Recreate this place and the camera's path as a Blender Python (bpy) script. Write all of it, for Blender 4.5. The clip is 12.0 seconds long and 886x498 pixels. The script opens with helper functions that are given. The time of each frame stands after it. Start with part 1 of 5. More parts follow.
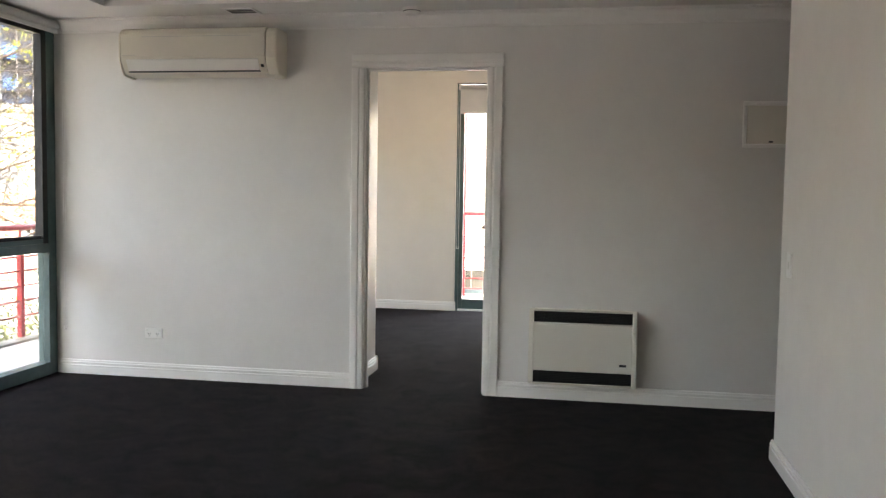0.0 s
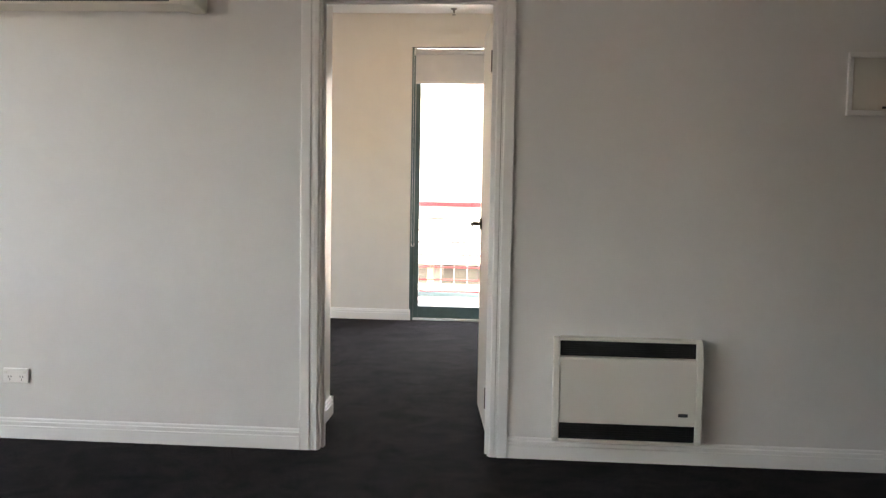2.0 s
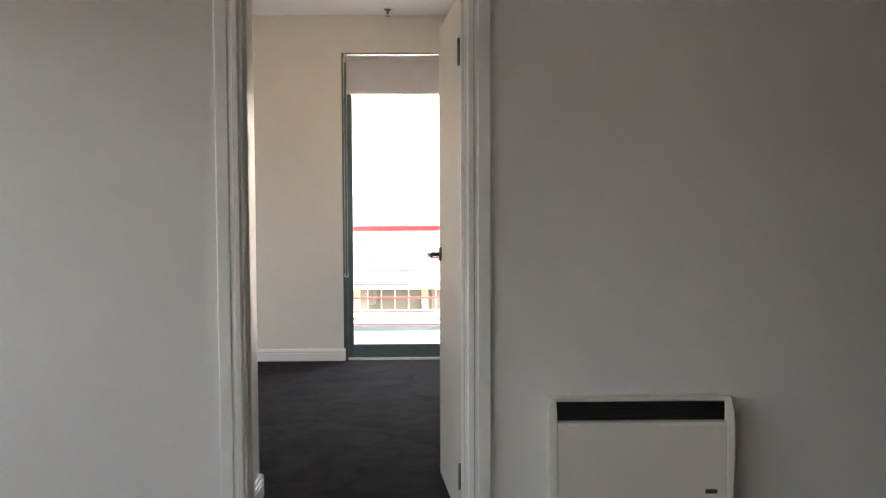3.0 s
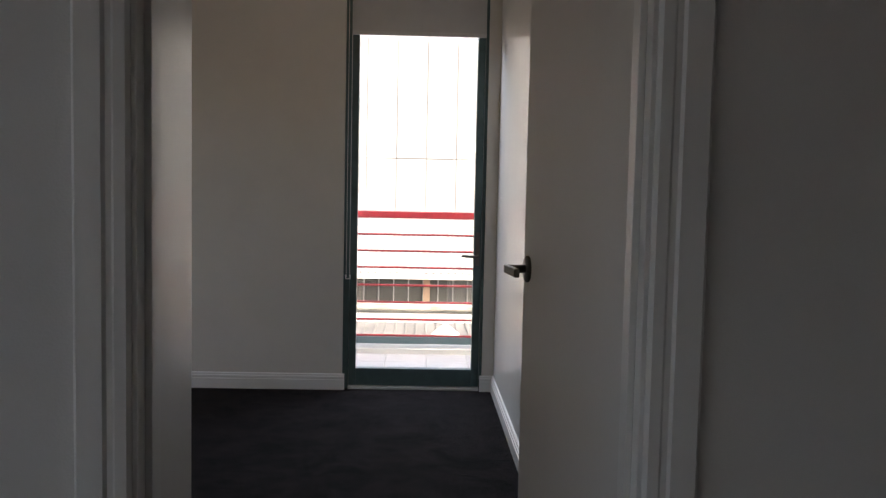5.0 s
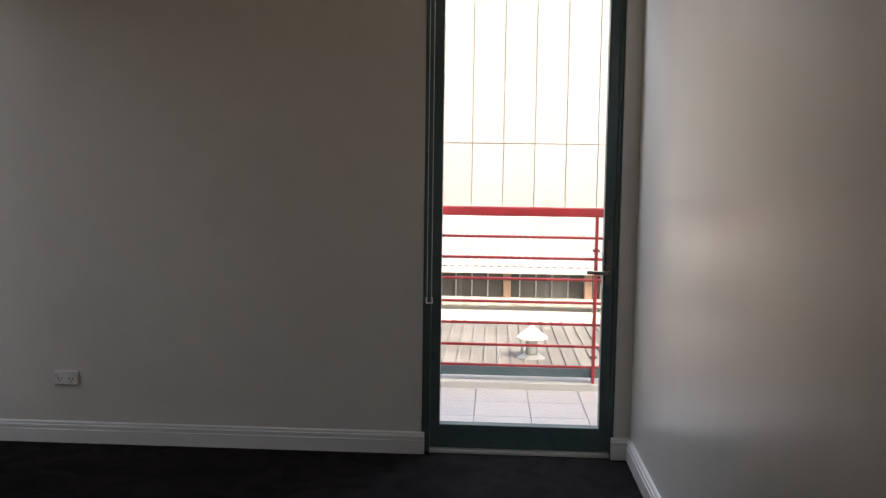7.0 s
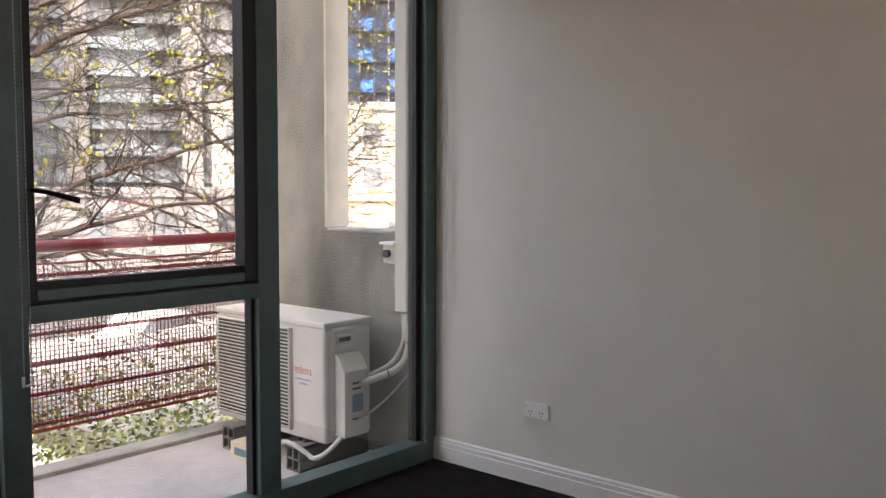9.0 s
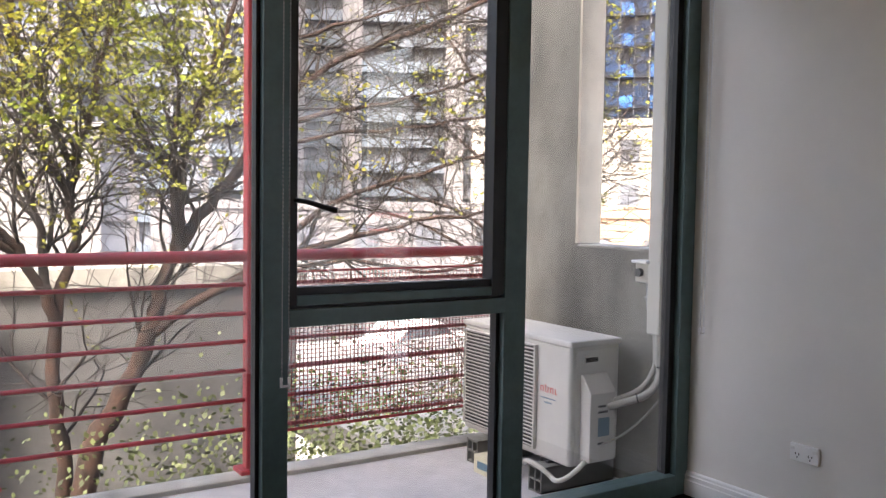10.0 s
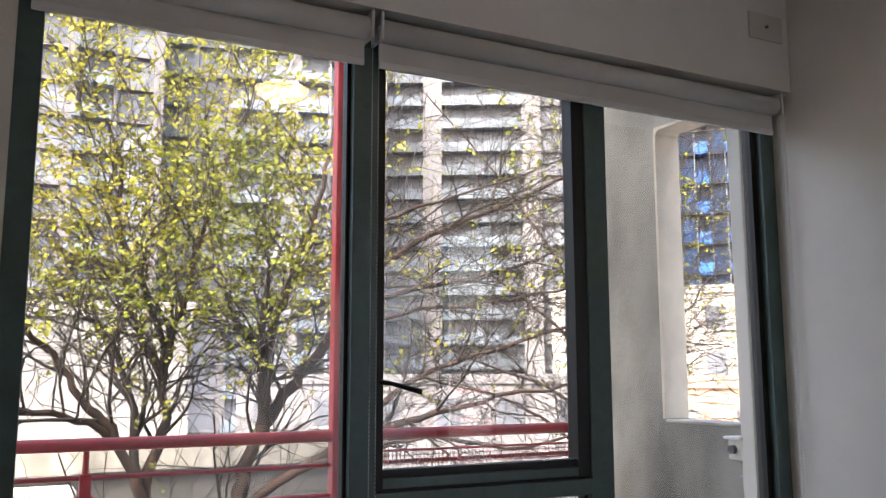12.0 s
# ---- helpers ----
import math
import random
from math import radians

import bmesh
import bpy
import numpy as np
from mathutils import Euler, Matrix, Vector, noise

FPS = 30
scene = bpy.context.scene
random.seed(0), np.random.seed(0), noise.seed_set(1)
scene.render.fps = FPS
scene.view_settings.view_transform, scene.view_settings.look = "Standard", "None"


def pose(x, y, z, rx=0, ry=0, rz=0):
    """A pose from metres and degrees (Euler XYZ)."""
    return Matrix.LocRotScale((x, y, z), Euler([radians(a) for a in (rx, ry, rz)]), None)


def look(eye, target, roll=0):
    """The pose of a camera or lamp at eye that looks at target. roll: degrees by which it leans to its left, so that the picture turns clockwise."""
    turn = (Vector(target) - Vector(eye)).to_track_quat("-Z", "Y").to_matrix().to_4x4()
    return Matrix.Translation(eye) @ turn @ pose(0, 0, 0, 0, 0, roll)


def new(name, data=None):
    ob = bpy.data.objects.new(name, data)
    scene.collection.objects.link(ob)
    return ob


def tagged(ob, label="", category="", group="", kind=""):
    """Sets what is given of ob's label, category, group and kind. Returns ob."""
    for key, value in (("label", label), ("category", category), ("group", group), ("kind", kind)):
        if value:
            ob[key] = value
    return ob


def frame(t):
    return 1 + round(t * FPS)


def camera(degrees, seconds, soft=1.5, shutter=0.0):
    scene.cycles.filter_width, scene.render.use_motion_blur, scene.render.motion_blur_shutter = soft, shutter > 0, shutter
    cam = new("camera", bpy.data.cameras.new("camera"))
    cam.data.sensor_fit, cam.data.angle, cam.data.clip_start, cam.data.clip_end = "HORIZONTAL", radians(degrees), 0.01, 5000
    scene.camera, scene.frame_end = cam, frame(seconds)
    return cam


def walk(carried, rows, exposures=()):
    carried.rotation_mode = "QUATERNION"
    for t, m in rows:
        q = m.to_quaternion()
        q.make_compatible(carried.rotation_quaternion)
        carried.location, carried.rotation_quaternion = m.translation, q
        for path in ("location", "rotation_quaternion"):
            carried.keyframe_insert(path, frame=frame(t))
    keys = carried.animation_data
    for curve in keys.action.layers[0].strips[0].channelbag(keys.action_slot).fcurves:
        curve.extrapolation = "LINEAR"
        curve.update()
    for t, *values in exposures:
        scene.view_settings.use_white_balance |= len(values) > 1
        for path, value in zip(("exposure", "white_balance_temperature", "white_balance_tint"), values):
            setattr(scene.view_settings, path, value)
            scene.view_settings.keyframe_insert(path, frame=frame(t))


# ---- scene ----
cam = camera(54.2, 12.0, soft=1.3)
PATH = [
    (0, (1.433, -5.363, 1.263), (1.096, -3.395, 1.136), 0.9),
    (0.5, (1.274, -5.036, 1.251), (1.016, -3.057, 1.109), 0.8),
    (1, (1.139, -4.685, 1.269), (0.875, -2.706, 1.139), 1.6),
    (1.5, (0.958, -4.298, 1.251), (0.778, -2.314, 1.07), 2.5),
    (2, (0.847, -3.886, 1.239), (0.703, -1.897, 1.089), 1.0),
    (2.5, (0.751, -3.483, 1.234), (0.642, -1.491, 1.088), 1.2),
    (3, (0.646, -3.048, 1.247), (0.685, -1.051, 1.145), -0.2),
    (3.2, (0.641, -2.887, 1.236), (0.674, -0.89, 1.143), -0.1),
    (5, (0.435, -1.324, 1.221), (0.49, 0.671, 1.084), 1.2),
    (5.5, (0.374, -0.93, 1.226), (0.522, 1.058, 1.069), 0.0),
    (6, (0.343, -0.547, 1.208), (0.405, 1.447, 1.061), 0.6),
    (6.5, (0.304, -0.202, 1.219), (0.38, 1.791, 1.067), 1.0),
    (7, (0.28, 0.12, 1.239), (0.167, 2.109, 1.066), 0.8),
    (7.2, (0.273, 0.234, 1.213), (0.026, 2.212, 1.056), 1.3),
    (8.8, (0.307, 1.035, 1.173), (-0.892, 2.629, 1.024), 0.1),
    (9, (0.276, 1.079, 1.177), (-1.025, 2.592, 1.034), 0.2),
    (9.5, (0.255, 1.141, 1.178), (-1.281, 2.416, 1.058), 0.7),
    (10, (0.21, 1.16, 1.168), (-1.472, 2.236, 1.058), 0.9),
    (10.5, (0.24, 1.134, 1.176), (-1.537, 2.046, 1.07), 1.1),
    (11, (0.256, 1.118, 1.182), (-1.548, 1.981, 1.138), 1.0),
    (11.5, (0.26, 1.126, 1.183), (-1.523, 2.014, 1.359), 0.6),
    (12, (0.253, 1.127, 1.192), (-1.507, 2.033, 1.475), -0.1),
]
walk(cam, [(t, look(e, g, r)) for t, e, g, r in PATH],
     [(0, 4.45, 7450, 9), (0.3, 4.9, 7550, 11), (0.5, 5.05, 7450, 11), (0.8, 4.65, 7550, 11), (1.0, 4.45, 7600, 11), (2.0, 4.5, 7550, 11), (2.6, 4.5, 7450, 11), (3.2, 3.75, 7300, 11), (5.0, 2.25, 6800, 13), (6.5, 1.9, 6950, 13), (7.2, 1.85, 7050, 13), (9.0, 3.04, 7080, 16), (10.5, 2.97, 6380, 16), (12, 2.91, 6380, 14)])

# ---- world and sun ----
SUN_EL = 48.0
world = bpy.data.worlds.new("sky")
scene.world = world
world.use_nodes = True
wn = world.node_tree
sky = wn.nodes.new("ShaderNodeTexSky")
sky.sky_type, sky.sun_disc = "NISHITA", False
sky.sun_elevation = radians(SUN_EL)
sky.air_density, sky.dust_density, sky.ozone_density = 1.0, 9.0, 0.5
sun_vec = Vector((math.cos(radians(SUN_EL)) * 0.62, math.cos(radians(SUN_EL)) * -0.785, math.sin(radians(SUN_EL))))
sky.sun_rotation = math.atan2(sun_vec.x, sun_vec.y)
wn.links.new(sky.outputs[0], wn.nodes["Background"].inputs[0])
wn.nodes["Background"].inputs[1].default_value = 0.15
sun = new("sun", bpy.data.lights.new("sun", "SUN"))
sun.data.energy, sun.data.angle, sun.data.color = 0.8, radians(10.0), (1.0, 0.95, 0.87)
sun.matrix_basis = look(sun_vec * 60, (0, 0, 0))
# unseen fill lamp, added for bright terrace sky through the glazed door's head
sky_lamp = new("door_sky", bpy.data.lights.new("door_sky", "AREA"))
sky_lamp.data.shape, sky_lamp.data.size, sky_lamp.data.size_y = "RECTANGLE", 1.3, 0.5
sky_lamp.data.energy, sky_lamp.data.color = 14.0, (0.74, 0.85, 1.0)
sky_lamp.matrix_basis = look((0.30, 4.62, 2.62), (0.70, 2.70, 1.15))

# ---- materials ----
def mat(name, color, rough=0.5, metal=0.0, var=0.08, scale=3.0, bump=0.0, bscale=60.0, color2=None, random_island=0.0, spec=0.5, obj_random=0.0, stretch=(1, 1, 1)):
    m = bpy.data.materials.new(name)
    m.use_nodes = True
    nt = m.node_tree
    b = nt.nodes["Principled BSDF"]
    b.inputs["Roughness"].default_value = rough
    b.inputs["Metallic"].default_value = metal
    b.inputs["Specular IOR Level"].default_value = spec
    co = nt.nodes.new("ShaderNodeTexCoord")
    n1 = nt.nodes.new("ShaderNodeTexNoise")
    n1.inputs["Scale"].default_value, n1.inputs["Detail"].default_value = scale, 6
    mp = nt.nodes.new("ShaderNodeMapping")
    mp.inputs["Scale"].default_value = stretch
    nt.links.new(co.outputs["Object"], mp.inputs["Vector"])
    nt.links.new(mp.outputs[0], n1.inputs["Vector"])
    ramp = nt.nodes.new("ShaderNodeMapRange")
    ramp.inputs["From Min"].default_value, ramp.inputs["From Max"].default_value = 0.3, 0.7
    nt.links.new(n1.outputs["Fac"], ramp.inputs["Value"])
    mix = nt.nodes.new("ShaderNodeMix")
    mix.data_type = "RGBA"
    c2 = color2 or tuple(max(0, c * (1 - var)) for c in color)
    c1 = color if color2 else tuple(c * (1 + var * 0.4) for c in color)
    mix.inputs["A"].default_value, mix.inputs["B"].default_value = (*c1, 1), (*c2, 1)
    nt.links.new(ramp.outputs[0], mix.inputs["Factor"])
    out = mix.outputs["Result"]
    if random_island or obj_random:
        src = nt.nodes.new("ShaderNodeNewGeometry" if random_island else "ShaderNodeObjectInfo")
        mr = nt.nodes.new("ShaderNodeMapRange")
        k = random_island or obj_random
        mr.inputs["To Min"].default_value, mr.inputs["To Max"].default_value = 1 - k, 1 + k
        nt.links.new(src.outputs["Random Per Island" if random_island else "Random"], mr.inputs["Value"])
        hsv = nt.nodes.new("ShaderNodeHueSaturation")
        nt.links.new(mr.outputs[0], hsv.inputs["Value"])
        nt.links.new(out, hsv.inputs["Color"])
        out = hsv.outputs[0]
    nt.links.new(out, b.inputs["Base Color"])
    if bump:
        n2 = nt.nodes.new("ShaderNodeTexNoise")
        n2.inputs["Scale"].default_value, n2.inputs["Detail"].default_value = bscale, 4
        nt.links.new(co.outputs["Object"], n2.inputs["Vector"])
        bp = nt.nodes.new("ShaderNodeBump")
        bp.inputs["Strength"].default_value, bp.inputs["Distance"].default_value = bump, 0.01
        nt.links.new(n2.outputs["Fac"], bp.inputs["Height"])
        nt.links.new(bp.outputs[0], b.inputs["Normal"])
    return m

PAINT = mat("wall_paint", (0.77, 0.755, 0.73), 0.55, var=0.03, scale=1.2, bump=0.08, bscale=220)
# Wall paint with the ceiling light's warm cast mixed into its colour.
PAINT_WARMED = mat("lamp_warmed_wall_paint", (0.785, 0.752, 0.695), 0.5, var=0.03, scale=1.2, bump=0.08, bscale=220)
PAINT_SATIN = mat("satin_wall_paint", (0.80, 0.785, 0.755), 0.29, spec=0.85, var=0.03, scale=1.2, bump=0.06, bscale=160)
CEIL = mat("ceiling_paint", (0.83, 0.82, 0.80), 0.8, var=0.03, scale=1.0, bump=0.05, bscale=200)
TRIM = mat("trim_enamel", (0.86, 0.85, 0.825), 0.3, var=0.04, scale=4, bump=0.03, bscale=40)
LEAF_PAINT = mat("door_enamel", (0.80, 0.785, 0.755), 0.4, var=0.04, scale=2, bump=0.05, bscale=120)
FRAME = mat("green_grey_aluminium", (0.095, 0.150, 0.150), 0.35, 0.1, var=0.15, scale=6, bump=0.03, bscale=90)
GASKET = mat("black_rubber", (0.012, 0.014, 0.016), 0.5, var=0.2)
RED = mat("red_painted_steel", (0.42, 0.035, 0.045), 0.32, var=0.18, scale=5, bump=0.05, bscale=60)
CONC = mat("weathered_concrete", (0.47, 0.45, 0.405), 0.85, scale=1.9, color2=(0.20, 0.19, 0.172), bump=0.35, bscale=35, stretch=(1.6, 1.6, 0.5))
# Real stains, plus a low overall tone that holds the balcony's shade.
CONC_END = mat("stained_shaded_off_form_concrete", (0.31, 0.297, 0.258), 0.85, scale=1.7, color2=(0.125, 0.12, 0.105), bump=0.35, bscale=35, stretch=(1.6, 1.6, 0.45))
# Cream colour stands in for light on the clean reveal beside the wall.
REVEAL = mat("cream_lit_reveal", (0.60, 0.535, 0.43), 0.8, var=0.15, scale=5, bump=0.2, bscale=60)
CONC_DK = mat("grey_concrete", (0.150, 0.147, 0.144), 0.9, scale=0.8, color2=(0.092, 0.09, 0.088), bump=0.3, bscale=12)
DECK = mat("grey_painted_screed", (0.60, 0.58, 0.585), 0.6, var=0.18, scale=2.5, bump=0.15, bscale=90)
TILE = mat("pale_terrace_tile", (0.60, 0.575, 0.57), 0.45, var=0.08, scale=4, bump=0.08, bscale=80, obj_random=0.05)
GROUT = mat("grout", (0.47, 0.455, 0.445), 0.9, var=0.15, scale=20)
CREAM = mat("yellowed_cream_plastic", (0.74, 0.70, 0.60), 0.4, var=0.06, scale=3)
CREAM_L = mat("pale_louvre_plastic", (0.80, 0.79, 0.75), 0.35, var=0.04)
WHITE_PL = mat("white_plastic", (0.87, 0.86, 0.84), 0.35, var=0.03)
HEAT = mat("cream_enamelled_steel", (0.80, 0.765, 0.685), 0.35, var=0.04, scale=2)
MESHRED = mat("rusty_red_wire", (0.27, 0.042, 0.042), 0.5, var=0.3, scale=6)
BLACK = mat("matt_black_grille", (0.006, 0.006, 0.007), 0.6, var=0.2)
DARK_GREY = mat("dark_grey_plastic", (0.05, 0.05, 0.055), 0.5, var=0.2)
UNIT = mat("off_white_unit_steel", (0.66, 0.635, 0.59), 0.4, var=0.08, scale=4, bump=0.03, bscale=50)
COVER = mat("dull_cream_cover", (0.60, 0.58, 0.52), 0.45, var=0.06, scale=4)
UNIT_SH = mat("unit_hollow_dark", (0.028, 0.028, 0.028), 0.6, var=0.3)
NICKEL = mat("satin_nickel", (0.20, 0.19, 0.175), 0.30, 1.0, var=0.1, scale=20)
FABRIC = mat("roller_blind_fabric", (0.66, 0.65, 0.64), 0.85, var=0.05, scale=8, bump=0.12, bscale=500)
ALU = mat("white_blind_rail", (0.74, 0.74, 0.73), 0.4, var=0.04)
PIPE = mat("taped_pipe_insulation", (0.40, 0.385, 0.345), 0.7, var=0.2, scale=12, bump=0.2, bscale=60)
FOOT = mat("grey_recycled_plastic", (0.21, 0.21, 0.19), 0.7, var=0.2, scale=8)
BRASSY = mat("aged_label_card", (0.66, 0.62, 0.45), 0.6, var=0.15)
PRINT_RED = mat("red_print", (0.62, 0.08, 0.05), 0.5, var=0.05)
PRINT_BLUE = mat("blue_print", (0.13, 0.22, 0.29), 0.5, var=0.05)
BARK = mat("flaking_brown_bark", (0.060, 0.030, 0.020), 0.9, scale=7, color2=(0.015, 0.012, 0.011), bump=0.8, bscale=25)
TWIG = mat("grey_brown_twig", (0.026, 0.020, 0.0175), 0.9, var=0.4, scale=3)
LEAVES = mat("yellow_green_leaf", (0.18, 0.235, 0.028), 0.55, scale=0.7, color2=(0.39, 0.33, 0.045), random_island=0.55)
PAVING = mat("worn_pale_paving", (0.29, 0.28, 0.265), 0.9, var=0.3, scale=0.7, bump=0.2, bscale=8)
ASPHALT = mat("asphalt", (0.055, 0.055, 0.058), 0.9, var=0.25, scale=0.6, bump=0.3, bscale=20)
TOWER_W = mat("pale_tower_concrete", (0.165, 0.16, 0.172), 0.8, var=0.15, scale=0.15)
TOWER_P = mat("pale_tower_pier", (0.240, 0.235, 0.250), 0.8, var=0.12, scale=0.2)
TOWER_G = mat("grey_tower_cladding", (0.215, 0.22, 0.252), 0.6, var=0.25, scale=0.2)
TOWER_GL = mat("tower_window_glass", (0.155, 0.168, 0.205), 0.35, 0.0, var=0.3, scale=0.3, obj_random=0.6, spec=0.4)
TOWER_N = mat("navy_tower_frame", (0.014, 0.018, 0.030), 0.6, spec=0.2, var=0.2, scale=0.3)
LOW_W = mat("pale_street_render", (0.205, 0.20, 0.20), 0.8, var=0.2, scale=0.4, bump=0.1, bscale=5)
TOWER_F = mat("grey_blue_mullion", (0.11, 0.125, 0.16), 0.5, var=0.15, scale=0.3)
TOWER_BL = mat("blue_tower_glass", (0.010, 0.030, 0.085), 0.4, 0.0, var=0.3, scale=0.3, obj_random=0.5, spec=0.15)
BALUSTRADE_N = mat("blue_glass_balustrade", (0.020, 0.105, 0.34), 0.35, var=0.2, scale=0.4, obj_random=0.3, spec=0.3)
BALUSTRADE = mat("blue_grey_balustrade", (0.155, 0.19, 0.24), 0.4, var=0.2, scale=0.4, obj_random=0.3)
RENDER_W = mat("white_render", (0.60, 0.59, 0.57), 0.8, var=0.08, scale=0.3, bump=0.1, bscale=5)
RENDER_C = mat("cream_render", (0.36, 0.335, 0.30), 0.8, var=0.15, scale=0.4, bump=0.1, bscale=5)
BRICK_O = mat("orange_brick", (0.42, 0.29, 0.21), 0.9, var=0.3, scale=0.8)
PANEL = mat("white_wall_panel", (0.36, 0.367, 0.378), 0.6, var=0.05, scale=0.4, obj_random=0.03)
PANEL_J = mat("panel_joint", (0.20, 0.20, 0.20), 0.8, var=0.1)
TIN_W = mat("white_corrugated_roof", (0.42, 0.42, 0.415), 0.5, 0.0, var=0.1, scale=0.8)
TIN_G = mat("weathered_grey_roof", (0.20, 0.193, 0.186), 0.7, 0.0, var=0.3, scale=0.8)
TEAL = mat("teal_grey_gutter", (0.13, 0.20, 0.22), 0.5, var=0.15)
GALV = mat("galvanised_steel", (0.42, 0.43, 0.43), 0.45, 0.7, var=0.2, scale=5)
GLASS_DK = mat("dirty_warehouse_glass", (0.10, 0.10, 0.095), 0.25, var=0.4, scale=0.8, obj_random=0.4)
BUSH = mat("dark_shrub_leaf", (0.085, 0.105, 0.034), 0.6, var=0.4, scale=1.5, random_island=0.5)

def mottle(m, scale, lo, hi, stretch=(1, 1, 1)):
    """Multiplies a second, finer noise into the base colour: stains, runs and grain."""
    nt = m.node_tree
    b = nt.nodes["Principled BSDF"]
    src = b.inputs["Base Color"].links[0].from_socket
    co = [n for n in nt.nodes if n.type == "TEX_COORD"][0]
    mp = nt.nodes.new("ShaderNodeMapping")
    mp.inputs["Scale"].default_value = stretch
    nz = nt.nodes.new("ShaderNodeTexNoise")
    nz.inputs["Scale"].default_value, nz.inputs["Detail"].default_value, nz.inputs["Roughness"].default_value = scale, 8, 0.65
    mr = nt.nodes.new("ShaderNodeMapRange")
    mr.inputs["From Min"].default_value, mr.inputs["From Max"].default_value = 0.35, 0.65
    mr.inputs["To Min"].default_value, mr.inputs["To Max"].default_value = lo, hi
    hs = nt.nodes.new("ShaderNodeHueSaturation")
    nt.links.new(co.outputs["Object"], mp.inputs["Vector"])
    nt.links.new(mp.outputs[0], nz.inputs["Vector"])
    nt.links.new(nz.outputs["Fac"], mr.inputs["Value"])
    nt.links.new(mr.outputs[0], hs.inputs["Value"])
    nt.links.new(src, hs.inputs["Color"])
    nt.links.new(hs.outputs[0], b.inputs["Base Color"])
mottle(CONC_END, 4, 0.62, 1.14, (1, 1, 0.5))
mottle(CONC, 9, 0.82, 1.1)
mottle(CONC_DK, 2.5, 0.75, 1.15)
mottle(DECK, 14, 0.88, 1.06)
mottle(UNIT, 9, 0.90, 1.03, (1, 1, 0.35))
mottle(REVEAL, 14, 0.86, 1.06)
mottle(RED, 30, 0.82, 1.08)
mottle(FRAME, 25, 0.90, 1.08)
mottle(TIN_G, 3, 0.75, 1.15, (1, 0.2, 1))
mottle(TIN_W, 2, 0.88, 1.06, (1, 0.2, 1))
mottle(PAINT, 6, 0.975, 1.012)
mottle(PAINT_WARMED, 6, 0.975, 1.012)
mottle(PAINT_SATIN, 5, 0.97, 1.015, (1, 1, 0.15))

def carpet_mat():
    """Cut pile: dark base, soft brushed patches, fibre speckle and a fuzzy relief."""
    m = mat("charcoal_cut_pile_carpet", (0.0225, 0.0176, 0.0180), 1.0, scale=5.0, color2=(0.0028, 0.0023, 0.0024), bump=1.0, bscale=380, spec=0.1)
    nt = m.node_tree
    b = nt.nodes["Principled BSDF"]
    n1 = [n for n in nt.nodes if n.type == "TEX_NOISE"][0]
    n1.inputs["Distortion"].default_value, n1.inputs["Roughness"].default_value = 1.1, 0.68
    nap = [n for n in nt.nodes if n.type == "MAP_RANGE"][0]
    nap.inputs["From Min"].default_value, nap.inputs["From Max"].default_value = 0.34, 0.66
    src = b.inputs["Base Color"].links[0].from_socket
    co = [n for n in nt.nodes if n.type == "TEX_COORD"][0]
    sp = nt.nodes.new("ShaderNodeTexNoise")
    sp.inputs["Scale"].default_value, sp.inputs["Detail"].default_value = 95, 5
    nt.links.new(co.outputs["Object"], sp.inputs["Vector"])
    mr = nt.nodes.new("ShaderNodeMapRange")
    mr.inputs["From Min"].default_value, mr.inputs["From Max"].default_value = 0.32, 0.68
    mr.inputs["To Min"].default_value, mr.inputs["To Max"].default_value = 0.55, 1.5
    nt.links.new(sp.outputs["Fac"], mr.inputs["Value"])
    hsv = nt.nodes.new("ShaderNodeHueSaturation")
    nt.links.new(mr.outputs[0], hsv.inputs["Value"])
    nt.links.new(src, hsv.inputs["Color"])
    nt.links.new(hsv.outputs[0], b.inputs["Base Color"])
    b.inputs["Sheen Weight"].default_value, b.inputs["Sheen Roughness"].default_value = 0.06, 0.5
    b.inputs["Sheen Tint"].default_value = (0.62, 0.57, 0.62, 1)
    return m
CARPET = carpet_mat()

def glass_mat():
    m = bpy.data.materials.new("window_glass")
    m.use_nodes = True
    nt = m.node_tree
    nt.nodes.clear()
    out = nt.nodes.new("ShaderNodeOutputMaterial")
    mx, tr, gl, lw, pw, ma = (nt.nodes.new("ShaderNode" + k) for k in ("MixShader", "BsdfTransparent", "BsdfGlossy", "LayerWeight", "Math", "Math"))
    tr.inputs[0].default_value = (0.965, 0.98, 0.972, 1)
    gl.inputs["Roughness"].default_value = 0.0
    lw.inputs["Blend"].default_value = 0.5
    pw.operation, pw.inputs[1].default_value = "POWER", 5.0
    ma.operation, ma.inputs[1].default_value, ma.inputs[2].default_value = "MULTIPLY_ADD", 0.9, 0.075
    for a, b in ((lw.outputs["Facing"], pw.inputs[0]), (pw.outputs[0], ma.inputs[0]), (ma.outputs[0], mx.inputs[0]), (tr.outputs[0], mx.inputs[1]), (gl.outputs[0], mx.inputs[2]), (mx.outputs[0], out.inputs[0])):
        nt.links.new(a, b)
    return m
GLASS = glass_mat()

def lamp_mat(name, color, strength):
    m = bpy.data.materials.new(name)
    m.use_nodes = True
    b = m.node_tree.nodes["Principled BSDF"]
    b.inputs["Base Color"].default_value = (0.85, 0.82, 0.75, 1)
    b.inputs["Emission Color"].default_value = (*color, 1)
    b.inputs["Emission Strength"].default_value = strength
    return m
LAMP = lamp_mat("lit_warm_diffuser", (1.0, 0.66, 0.27), 1.5)

